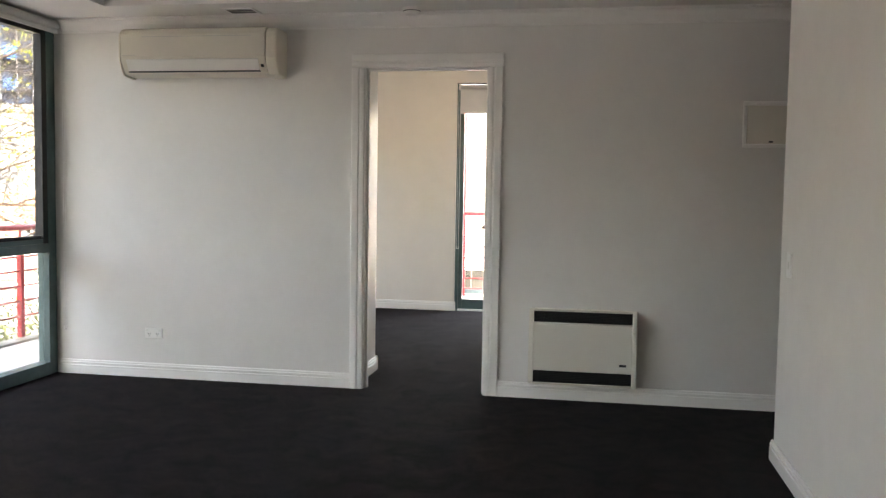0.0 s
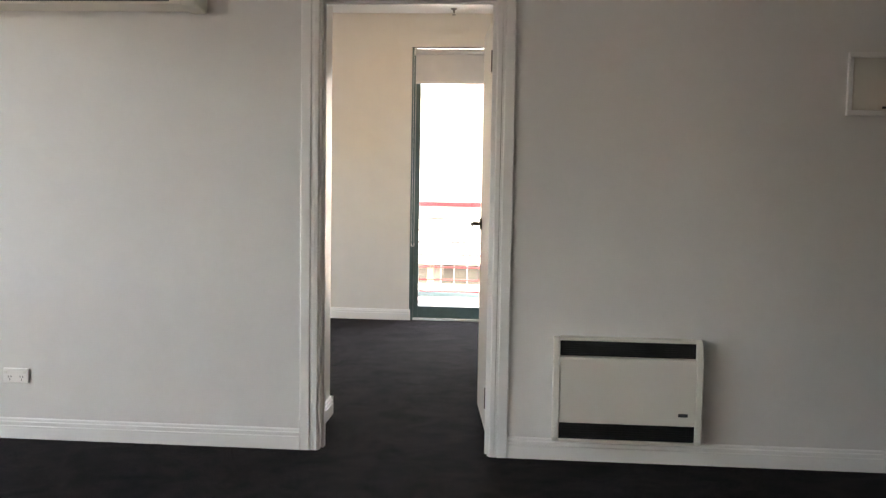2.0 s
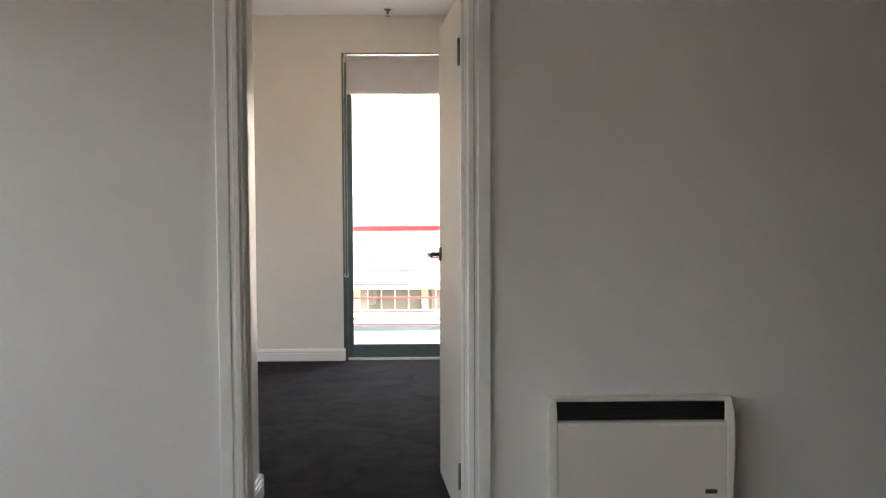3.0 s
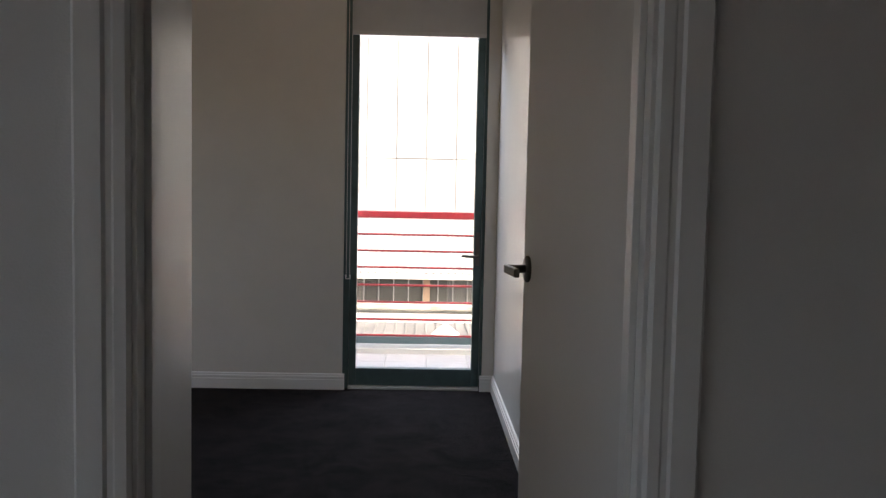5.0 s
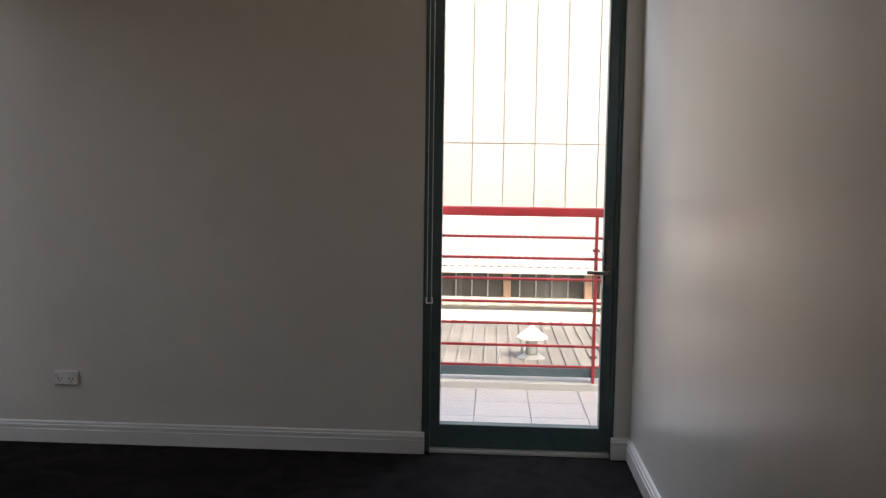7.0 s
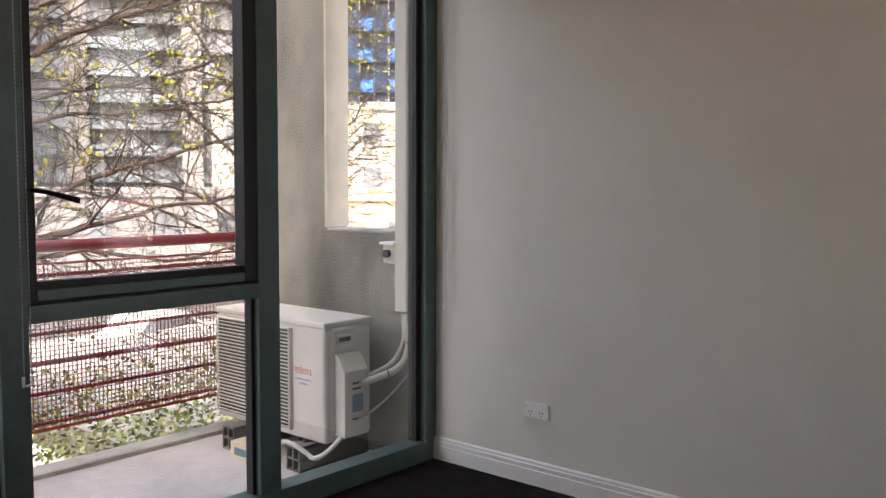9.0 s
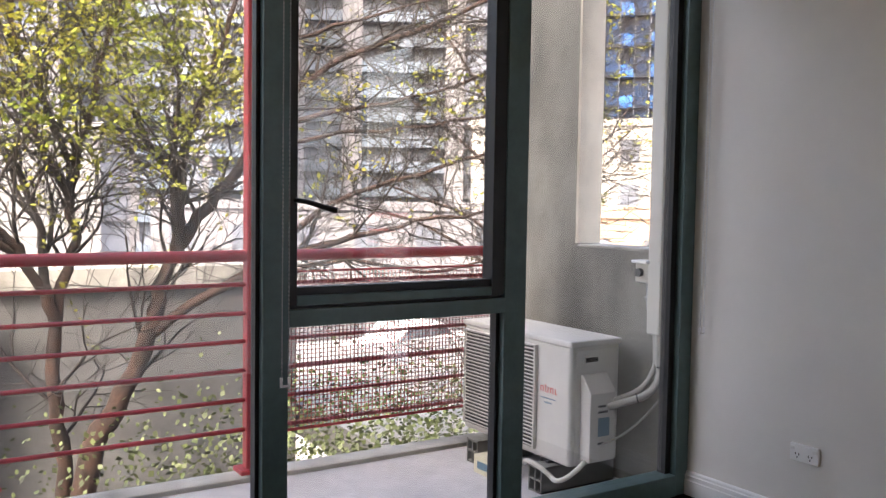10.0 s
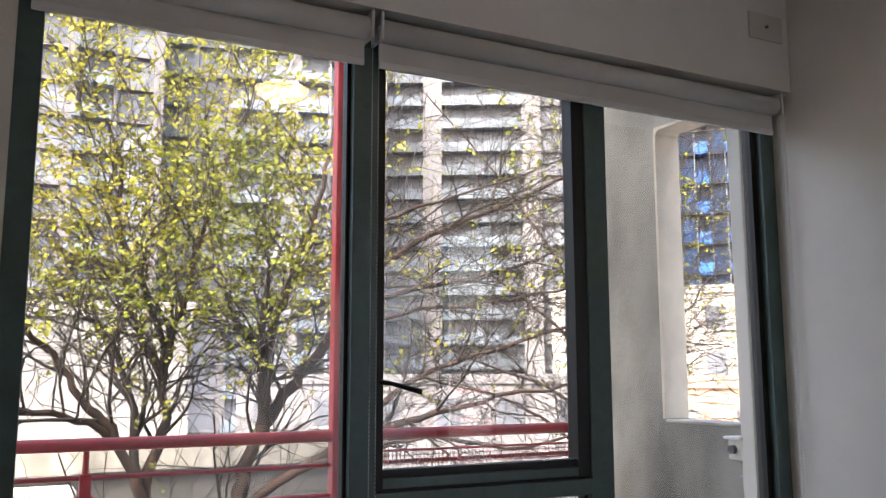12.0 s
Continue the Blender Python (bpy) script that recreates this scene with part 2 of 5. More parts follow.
def translucent(m, share):
    """Lets light through thin leaves: mixes a translucent lobe of the same colour into the surface."""
    nt = m.node_tree
    b, out = nt.nodes["Principled BSDF"], nt.nodes["Material Output"]
    tr, mx = nt.nodes.new("ShaderNodeBsdfTranslucent"), nt.nodes.new("ShaderNodeMixShader")
    nt.links.new(b.inputs["Base Color"].links[0].from_socket, tr.inputs[0])
    mx.inputs[0].default_value = share
    nt.links.new(b.outputs[0], mx.inputs[1])
    nt.links.new(tr.outputs[0], mx.inputs[2])
    nt.links.new(mx.outputs[0], out.inputs[0])
translucent(LEAVES, 0.5)

# ---- mesh helpers ----
def boxes(bm, *bs):
    for x0, x1, y0, y1, z0, z1 in bs:
        v = [bm.verts.new(p) for p in ((x0, y0, z0), (x1, y0, z0), (x1, y1, z0), (x0, y1, z0), (x0, y0, z1), (x1, y0, z1), (x1, y1, z1), (x0, y1, z1))]
        for f in ((0, 3, 2, 1), (4, 5, 6, 7), (0, 1, 5, 4), (1, 2, 6, 5), (2, 3, 7, 6), (3, 0, 4, 7)):
            bm.faces.new([v[i] for i in f])
    return bm

def box(x0, x1, y0, y1, z0, z1, bevel=0.0, seg=2):
    bm = boxes(bmesh.new(), (x0, x1, y0, y1, z0, z1))
    if bevel:
        bmesh.ops.bevel(bm, geom=bm.edges[:], offset=bevel, segments=seg, affect="EDGES", profile=0.5)
    return bm

def prism(bm, pts, place, length):
    """Extrudes a closed outline of (u, v) by place(u, v, w) from w = 0 to length."""
    a = [bm.verts.new(place(u, v, 0)) for u, v in pts]
    b = [bm.verts.new(place(u, v, length)) for u, v in pts]
    n = len(pts)
    for i in range(n):
        bm.faces.new((a[i], a[(i + 1) % n], b[(i + 1) % n], b[i]))
    bm.faces.new(a[::-1])
    bm.faces.new(b)
    bmesh.ops.recalc_face_normals(bm, faces=bm.faces[:])
    return bm

def tube(bm, pts, radius, sides=10, caps=True):
    """A round bar along a polyline; radius may be one number or one a point."""
    pts = [Vector(p) for p in pts]
    rs = radius if isinstance(radius, (list, tuple)) else [radius] * len(pts)
    rings, up = [], None
    for i, p in enumerate(pts):
        d = (pts[min(i + 1, len(pts) - 1)] - pts[max(i - 1, 0)]).normalized()
        if up is None:
            up = d.orthogonal().normalized()
        up = (up - d * up.dot(d)).normalized()
        side = d.cross(up)
        rings.append([bm.verts.new(p + rs[i] * (up * math.cos(a) + side * math.sin(a))) for a in (2 * math.pi * k / sides for k in range(sides))])
    for r0, r1 in zip(rings, rings[1:]):
        for k in range(sides):
            bm.faces.new((r0[k], r0[(k + 1) % sides], r1[(k + 1) % sides], r1[k]))
    if caps:
        bm.faces.new(rings[0][::-1])
        bm.faces.new(rings[-1])
    return bm

def disc(bm, c, axis, r0, r1, h, sides=24):
    """A truncated cone from c along axis."""
    c, axis = Vector(c), Vector(axis).normalized()
    return tube(bm, [c, c + axis * h], [r0, r1], sides)

def part(name, bm, material, parent=None, label="", smooth=False):
    me = bpy.data.meshes.new(name)
    if not isinstance(bm, bpy.types.Mesh):
        bm.to_mesh(me)
        bm.free()
    else:
        me = bm
    if not me.materials:
        me.materials.append(material)
    if smooth:
        for p in me.polygons:
            p.use_smooth = True
    ob = new(name, me)
    if parent:
        ob.parent = parent
    if label:
        ob["label"] = label
    return ob

def thing(name, label, category, at=(0, 0, 0), group="", kind=""):
    """An empty at the base of a thing; its parts are built in its own coordinates."""
    ob = tagged(new(name), label, category, group, kind)
    ob.matrix_basis = Matrix.Translation(at)
    return ob

def solid(name, bm, material, label, category, kind="structure"):
    return tagged(part(name, bm, material), label, category, "", kind)

def soft_edges(ob, width, seg=2):
    md = ob.modifiers.new("bevel", "BEVEL")
    md.width, md.segments, md.limit_method, md.angle_limit = width, seg, "ANGLE", radians(40)
    return ob

# ---- plan: wall between living room and bedroom at y 0 to 0.11; glazed facade at x -2.16; far bedroom wall at y 3.87 ----
XW, YF, XR, XH = -2.16, 3.87, 0.90, 2.33
DOOR_W, DOOR_H = 0.79, 2.048
CEIL_B, CEIL_L, SOFFIT = 2.74, 2.72, 2.38

floor = solid("floor", boxes(bmesh.new(), (XW - 0.08, 4.3, -8.0, 0.11, -0.12, 0.0), (XW - 0.08, XR + 0.12, 0.11, YF + 0.12, -0.12, 0.0)), CARPET, "charcoal cut-pile carpet with brushed lighter patches", "carpet")
# partition with the doorway
solid("wall_north", boxes(bmesh.new(), (XW - 0.06, 0.0, 0.0, 0.11, 0.0, 2.75), (DOOR_W, 4.3, 0.0, 0.11, 0.0, 2.75), (0.0, DOOR_W, 0.0, 0.11, DOOR_H + 0.02, 2.75)), PAINT, "white painted partition wall with a doorway", "wall")
solid("wall_nib", boxes(bmesh.new(), (-0.18, -0.072, 0.11, 0.615, 0.0, 2.75)), PAINT_SATIN, "white painted wall nib inside the bedroom", "wall")
solid("wall_far", boxes(bmesh.new(), (XW - 0.14, -0.020, YF, YF + 0.14, 0.0, 2.75), (0.83, XR + 0.12, YF, YF + 0.14, 0.0, 2.75), (-0.020, 0.83, YF, YF + 0.14, 2.44, 2.75)), PAINT_WARMED, "white painted far bedroom wall around a glazed door", "wall")
solid("wall_east", boxes(bmesh.new(), (XR, XR + 0.12, 0.11, YF, 0.0, 2.75)), PAINT_SATIN, "white painted bedroom side wall with a soft sheen", "wall")
solid("wall_west", boxes(bmesh.new(), (XW - 0.08, XW, 0.11, 1.125, 0.0, 2.75), (XW - 0.08, XW, 1.125, YF, 2.36, 2.75)), PAINT_WARMED, "white painted wall beside and above the bedroom window", "wall")
solid("bulkhead", boxes(bmesh.new(), (XW, -2.058, 0.11, YF, 2.288, 2.75)), PAINT, "white plastered bulkhead above the bedroom blinds", "bulkhead")
solid("ceiling", boxes(bmesh.new(), (XW - 0.08, XR + 0.12, 0.11, YF + 0.14, CEIL_B, CEIL_B + 0.1)), CEIL, "flat white bedroom ceiling", "ceiling")
# living room
solid("wall_hall", boxes(bmesh.new(), (XH, XH + 0.13, -8.0, -1.02, 0.0, 2.75)), PAINT, "white painted wall ending at a hall opening", "wall")
solid("wall_hall_end", boxes(bmesh.new(), (4.2, 4.3, -8.0, 0.0, 0.0, 2.75)), PAINT, "white painted wall at the end of the hall", "wall")
solid("wall_south", boxes(bmesh.new(), (XW - 0.08, 4.3, -8.1, -8.0, 0.0, 2.75)), PAINT, "white painted wall at the back of the living room", "wall")
solid("wall_west_living", boxes(bmesh.new(), (XW - 0.08, XW, -8.0, -7.7, 0.0, 2.75), (XW - 0.08, XW, -7.7, 0.0, 2.36, 2.75)), PAINT, "white painted wall around the living-room window", "wall")
solid("ceiling_living", boxes(bmesh.new(), (XW - 0.08, 4.3, -8.1, 0.0, CEIL_L, CEIL_L + 0.12)), CEIL, "flat white living-room ceiling", "ceiling")
solid("ceiling_bulkhead", boxes(bmesh.new(), (XW, 4.2, -0.40, 0.0, SOFFIT, CEIL_L), (XW, -1.55, -7.9, -0.40, SOFFIT, CEIL_L)), CEIL, "white lowered ceiling along the wall and windows", "ceiling")
prof_cove = [(0, 0), (0.012, 0), (0.016, 0.012), (0.030, 0.022), (0.052, 0.040), (0.066, 0.058), (0.070, 0.070), (0.082, 0.072), (0.082, 0.085), (0, 0.085)]
solid("cornice", prism(bmesh.new(), prof_cove, lambda u, v, w: (XW + w, -u, SOFFIT - 0.085 + v), 4.2 - XW), CEIL, "white plaster cornice along the ceiling", "cornice")

# skirting with two grooves near its top
SKIRT = [(0, 0), (0.017, 0), (0.017, 0.060), (0.013, 0.063), (0.013, 0.068), (0.016, 0.070), (0.016, 0.080), (0.011, 0.083), (0.010, 0.092), (0.005, 0.097), (0, 0.097)]
def skirting(p, q):
    p, q = Vector((*p, 0)), Vector((*q, 0))
    d = (q - p).normalized()
    nrm = Vector((d.y, -d.x, 0))
    bm = prism(bmesh.new(), SKIRT, lambda u, v, w: p + d * w + nrm * u + Vector((0, 0, v)), (q - p).length)
    return solid("baseboard", bm, TRIM, "white enamelled moulded skirting board along the wall", "skirting board")
for p, q in (((XW + 0.03, 0), (-0.085, 0)), ((0.875, 0), (4.2, 0)), ((XH, -1.003), (XH, -8)),
             ((XW, YF), (-0.004, YF)), ((0.815, YF), (XR, YF)), ((XR, YF), (XR, 0.11)), ((-0.072, 0.13), (-0.072, 0.632)), ((-0.055, 0.615), (-0.18, 0.615)), ((XW, 0.11), (XW, 1.125))):
    skirting(p, q)

# doorway lining and architraves
ARCH = [(0, 0), (0.085, 0), (0.085, 0.015), (0.080, 0.019), (0.041, 0.019), (0.036, 0.0135), (0.027, 0.0135), (0.023, 0.016), (0.006, 0.015), (0, 0.009)]
def architrave(side):
    s = -1 if side == 0 else 1
    y0 = 0.0 if side == 0 else 0.11
    fr = thing("trim", "white enamelled moulded architrave round the doorway", "architrave", kind="structure")
    part("upright", prism(bmesh.new(), ARCH, lambda u, v, w: (-u, y0 + s * v, w), DOOR_H), TRIM, fr)
    part("upright", prism(bmesh.new(), ARCH, lambda u, v, w: (DOOR_W + u, y0 + s * v, w), DOOR_H), TRIM, fr)
    part("head", prism(bmesh.new(), ARCH, lambda u, v, w: (-0.085 + w, y0 + s * v, DOOR_H + u), DOOR_W + 0.17), TRIM, fr)
architrave(0)
lining = thing("door_frame", "white enamelled timber door lining with stops", "door frame", kind="structure")
part("jamb", box(-0.004, 0.008, -0.004, 0.114, 0, DOOR_H + 0.012, 0.001, 1), TRIM, lining)
part("jamb", box(DOOR_W - 0.008, DOOR_W + 0.004, -0.004, 0.114, 0, DOOR_H + 0.012, 0.001, 1), TRIM, lining)
part("head", box(0.008, DOOR_W - 0.008, -0.004, 0.114, DOOR_H, DOOR_H + 0.022, 0.001, 1), TRIM, lining)
part("stop", box(0.008, 0.020, 0.030, 0.072, 0, DOOR_H, 0.001, 1), TRIM, lining)
part("stop", box(DOOR_W - 0.020, DOOR_W - 0.008, 0.030, 0.072, 0, DOOR_H, 0.001, 1), TRIM, lining)
part("stop", box(0.020, DOOR_W - 0.020, 0.030, 0.072, DOOR_H - 0.012, DOOR_H, 0.001, 1), TRIM, lining)

for z in (0.24, 1.80):
    part("hinge_knuckle", box(DOOR_W - 0.028, DOOR_W - 0.009, 0.1125, 0.1165, z - 0.05, z + 0.05, 0.001, 1), NICKEL, lining, "satin steel hinge leaf")
    part("hinge_plate", box(DOOR_W - 0.0098, DOOR_W - 0.0078, 0.076, 0.112, z - 0.05, z + 0.05, 0.0006, 1), NICKEL, lining, "satin steel hinge plate")

# the door leaf, open into the bedroom
def lever(parent, x, side):
    """A round rose with a lever that points at the hinges; side 1 is the face at local y 0."""
    y0 = 0.0 if side > 0 else -0.036
    rose = part("door_handle", tube(bmesh.new(), [(x, y0, 1.025), (x, y0 + side * 0.006, 1.025), (x, y0 + side * 0.009, 1.025)], [0.034, 0.034, 0.030], 28), NICKEL, parent, "satin nickel lever on a round rose", True)
    soft_edges(rose, 0.001)
    bm = tube(bmesh.new(), [(x, y0 + side * 0.008, 1.025), (x, y0 + side * 0.056, 1.025)], 0.011, 14)
    part("neck", bm, NICKEL, rose, smooth=True)
    a, b = sorted((y0 + side * 0.048, y0 + side * 0.062))
    part("lever", box(x - 0.118, x + 0.014, a, b, 1.014, 1.036, 0.004, 3), NICKEL, rose)
leaf = thing("door_1", "white painted flush door standing open into the bedroom", "door", (0.788, 0.108, 0.0), kind="structure")
leaf.matrix_basis = pose(0.788, 0.108, 0, 0, 0, 95.8)
part("door_leaf", box(0.003, 0.800, -0.036, 0.0, 0.012, 2.038, 0.0015, 1), LEAF_PAINT, leaf)
lever(leaf, 0.748, 1)
lever(leaf, 0.748, -1)
part("latch_plate", box(0.800, 0.8012, -0.029, -0.007, 0.99, 1.06, 0.0004, 1), NICKEL, leaf)
for z in (0.24, 1.80):
    h = part("hinge", tube(bmesh.new(), [(-0.004, 0.004, z - 0.05), (-0.004, 0.004, z + 0.05)], 0.006, 12), NICKEL, leaf, "satin steel butt hinge", True)
    part("hinge_plate", box(-0.004, 0.0025, -0.034, -0.002, z - 0.05, z + 0.05, 0.0005, 1), NICKEL, h)

# ---- glazing ----
def pane(parent, b):
    ob = part("pane", boxes(bmesh.new(), b), GLASS, parent, "clear glass pane")
    ob.visible_shadow = False
    return ob
def member(name, parent, b, material=FRAME, bevel=0.003):
    return part(name, box(*b, bevel, 2), material, parent)

def awning(win, y0, y1, z0, z1):
    """Outward-opening sash with its dark inner frame, winder and pane."""
    x0, x1 = XW - 0.062, XW - 0.004
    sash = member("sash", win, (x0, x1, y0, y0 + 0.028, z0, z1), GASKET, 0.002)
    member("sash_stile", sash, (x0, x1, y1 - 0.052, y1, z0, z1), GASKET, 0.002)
    member("sash_rail", sash, (x0, x1, y0 + 0.028, y1 - 0.052, z0, z0 + 0.030), FRAME, 0.002)
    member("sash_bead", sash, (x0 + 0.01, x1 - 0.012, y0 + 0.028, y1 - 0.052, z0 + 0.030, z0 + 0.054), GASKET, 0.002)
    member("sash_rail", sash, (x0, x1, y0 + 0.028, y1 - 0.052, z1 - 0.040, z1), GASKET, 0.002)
    pane(win, (XW - 0.046, XW - 0.040, y0 + 0.028, y1 - 0.052, z0 + 0.054, z1 - 0.040))
    stay = part("winder", tube(bmesh.new(), [(XW - 0.01, y0 + 0.020, 1.165), (XW + 0.035, y0 + 0.040, 1.160), (XW + 0.060, y0 + 0.125, 1.135)], [0.008, 0.007, 0.009], 8), BLACK, sash, "black winder handle")

win = thing("window_1", "full-height green-grey aluminium bedroom window with an awning sash", "window", kind="structure")
X0, X1 = XW - 0.085, XW
member("jamb", win, (X0, X1, 1.125, 1.19, 0.0, 2.36))
member("mullion", win, (X0, X1, 2.062, 2.142, 0.085, 2.20))
member("mullion", win, (X0, X1, 2.930, 3.022, 0.085, 2.20))
member("jamb", win, (X0, X1, 3.800, YF, 0.0, 2.36))
member("gasket", win, (X0 + 0.01, X1 - 0.03, 3.772, 3.800, 0.085, 2.20), GASKET, 0.001)
member("sill", win, (X0, X1 + 0.006, 1.19, 3.800, 0.0, 0.085))
member("head", win, (X0, X1, 1.19, 3.800, 2.20, 2.36))
member("transom", win, (X0, X1 + 0.004, 2.142, 2.930, 0.790, 0.842))
member("transom_lip", win, (X0 + 0.02, X1 - 0.02, 2.142, 2.930, 0.842, 0.852), GASKET, 0.001)
awning(win, 2.142, 2.930, 0.852, 2.20)
for a, b, z0 in ((1.19, 2.062, 0.085), (3.022, 3.772, 0.085)):
    pane(win, (XW - 0.046, XW - 0.040, a, b, z0, 2.20))
pane(win, (XW - 0.046, XW - 0.040, 2.142, 2.930, 0.085, 0.790))
for y in (2.916, 2.050, 3.020):
    member("gasket", win, (X0 + 0.02, X1 - 0.028, y, y + 0.014, 0.085, 0.790 if y == 2.916 else 2.20), GASKET, 0.001)

win2 = thing("window_2", "full-height green-grey aluminium living-room window with awning sashes", "window", kind="structure")
member("jamb", win2, (X0, X1, -0.085, 0.0, 0.0, 2.36))
member("sill", win2, (X0, X1 + 0.006, -7.7, -0.085, 0.0, 0.085))
member("head", win2, (X0, X1, -7.7, -0.085, 2.31, 2.36))
# Bays towards the back wall are unseen, added to bring in more daylight.
edges2 = [-0.085, -1.10, -2.25, -3.40, -4.6, -5.65, -6.7, -7.7]
for a, b in zip(edges2, edges2[1:]):
    member("mullion", win2, (X0, X1, b, b + 0.10, 0.085, 2.31))
    member("transom", win2, (X0, X1 + 0.004, b + 0.10, a, 0.830, 0.890))
    awning(win2, b + 0.10, a, 0.890, 2.31)
    pane(win2, (XW - 0.046, XW - 0.040, b + 0.10, a, 0.085, 0.830))

gd = thing("door_2", "closed green-grey aluminium glazed door to the terrace", "glazed door", kind="structure")
Y0, Y1 = YF + 0.025, YF + 0.085
member("frame_jamb", gd, (-0.019, 0.016, Y0, Y1 + 0.03, 0, 2.44))
member("frame_jamb", gd, (0.812, 0.83, Y0, Y1 + 0.03, 0, 2.44))
member("threshold", gd, (0.016, 0.812, Y0 - 0.02, Y1 + 0.03, 0.0, 0.016), ALU, 0.002)
member("stile", gd, (0.018, 0.060, Y0 + 0.006, Y1, 0.020, 2.40))
member("stile", gd, (0.765, 0.810, Y0 + 0.006, Y1, 0.020, 2.40))
member("bottom_rail", gd, (0.060, 0.765, Y0 + 0.006, Y1, 0.020, 0.125))
member("top_rail", gd, (0.060, 0.765, Y0 + 0.006, Y1, 2.28, 2.40))
pane(gd, (0.060, 0.765, Y0 + 0.036, Y0 + 0.042, 0.125, 2.28))
plate = member("lock_plate", gd, (0.776, 0.800, Y0 - 0.003, Y0 + 0.006, 0.765, 0.965), NICKEL, 0.002)
bm = tube(bmesh.new(), [(0.788, Y0, 0.822), (0.788, Y0 - 0.042, 0.822), (0.776, Y0 - 0.052, 0.822), (0.690, Y0 - 0.052, 0.826)], [0.009, 0.009, 0.009, 0.008], 12)
part("lever", bm, NICKEL, plate, "satin nickel door lever", True)
# Black strip painted in where shade falls at the door head.
solid("trim_head", box(-0.018, 0.83, YF - 0.002, YF + 0.02, 2.438, 2.446, 0.001, 1), GASKET, "thin black strip drawn as the shadow line above the terrace door", "trim")

# ---- roller blinds ----
def blind(name_label, axis, a, b, off, z_roll, z_hem, roll_r=0.030, chain=None, chain_mat=None):
    """A roller blind between a and b; axis 'y' hangs along the facade, 'x' in the door reveal."""
    P = (lambda t, d, z: (off + d, t, z)) if axis == "y" else (lambda t, d, z: (t, off - d, z))
    th = thing("roller_blind", name_label, "roller blind")
    part("roller", tube(bmesh.new(), [P(a + 0.012, 0.0, z_roll), P(b - 0.012, 0.0, z_roll)], roll_r, 20), FABRIC, th, smooth=True)
    bm = bmesh.new()
    front = -0.010
    p0, p1 = P(a + 0.014, front - 0.0015, z_hem + 0.02), P(b - 0.014, front, z_roll)
    boxes(bm, (min(p0[0], p1[0]), max(p0[0], p1[0]), min(p0[1], p1[1]), max(p0[1], p1[1]), p0[2], p1[2]))
    part("fabric", bm, FABRIC, th)
    c = [P(a + 0.014, front - 0.008, z_hem), P(b - 0.014, front + 0.006, z_hem + 0.024)]
    part("hem_bar", box(min(c[0][0], c[1][0]), max(c[0][0], c[1][0]), min(c[0][1], c[1][1]), max(c[0][1], c[1][1]), c[0][2], c[1][2], 0.004, 2), ALU, th)
    for t in (a, b - 0.010):
        q = [P(t, -roll_r - 0.012, z_roll - roll_r - 0.006), P(t + 0.010, roll_r + 0.004, z_roll + roll_r + 0.012)]
        part("bracket", box(min(q[0][0], q[1][0]), max(q[0][0], q[1][0]), min(q[0][1], q[1][1]), max(q[0][1], q[1][1]), q[0][2], q[1][2], 0.004, 2), ALU, th)
    if chain:
        t, z1 = chain
        bm = bmesh.new()
        for k in (-0.010, 0.010):
            n = int((z_roll - z1) / 0.012)
            for i in range(n):
                z = z_roll - i * 0.012
                c = Vector(P(t + k, roll_r * 0.6, z))
                tube(bm, [c - Vector((0, 0, 0.0045)), c, c + Vector((0, 0, 0.0045))], [0.0012, 0.0030, 0.0012], 6, False)
            tube(bm, [P(t + k, roll_r * 0.6, z_roll), P(t + k, roll_r * 0.6, z1)], 0.0010, 5)
        part("bead_chain", bm, chain_mat or ALU, th, "looped bead chain")
        part("chain_weight", tube(bmesh.new(), [P(t - 0.012, roll_r * 0.6, z1), P(t - 0.012, roll_r * 0.6, z1 - 0.025), P(t + 0.012, roll_r * 0.6, z1 - 0.025), P(t + 0.012, roll_r * 0.6, z1)], 0.005, 8), WHITE_PL, th)
    return th
blind("pale grey roller blind rolled almost up over the bedroom window", "y", 1.14, 2.090, XW + 0.055, 2.238, 2.122, 0.036, chain=(2.101, 0.66), chain_mat=GALV)
blind("pale grey wide roller blind rolled almost up beside its twin", "y", 2.112, 3.832, XW + 0.055, 2.238, 2.122, 0.036, chain=(3.838, 0.69))
blind("pale grey roller blind rolled up in the terrace door reveal", "x", 0.004, 0.826, YF + 0.008, 2.405, 2.125, 0.024, chain=(0.010, 0.70))
blind("pale grey roller blind rolled up over the living-room window", "y", -1.12, -0.02, XW + 0.055, 2.343, 2.285, 0.025, chain=(-0.012, 0.33))
blind("pale grey roller blind rolled up over the living-room window", "y", -2.25, -1.14, XW + 0.055, 2.343, 2.285, 0.025)

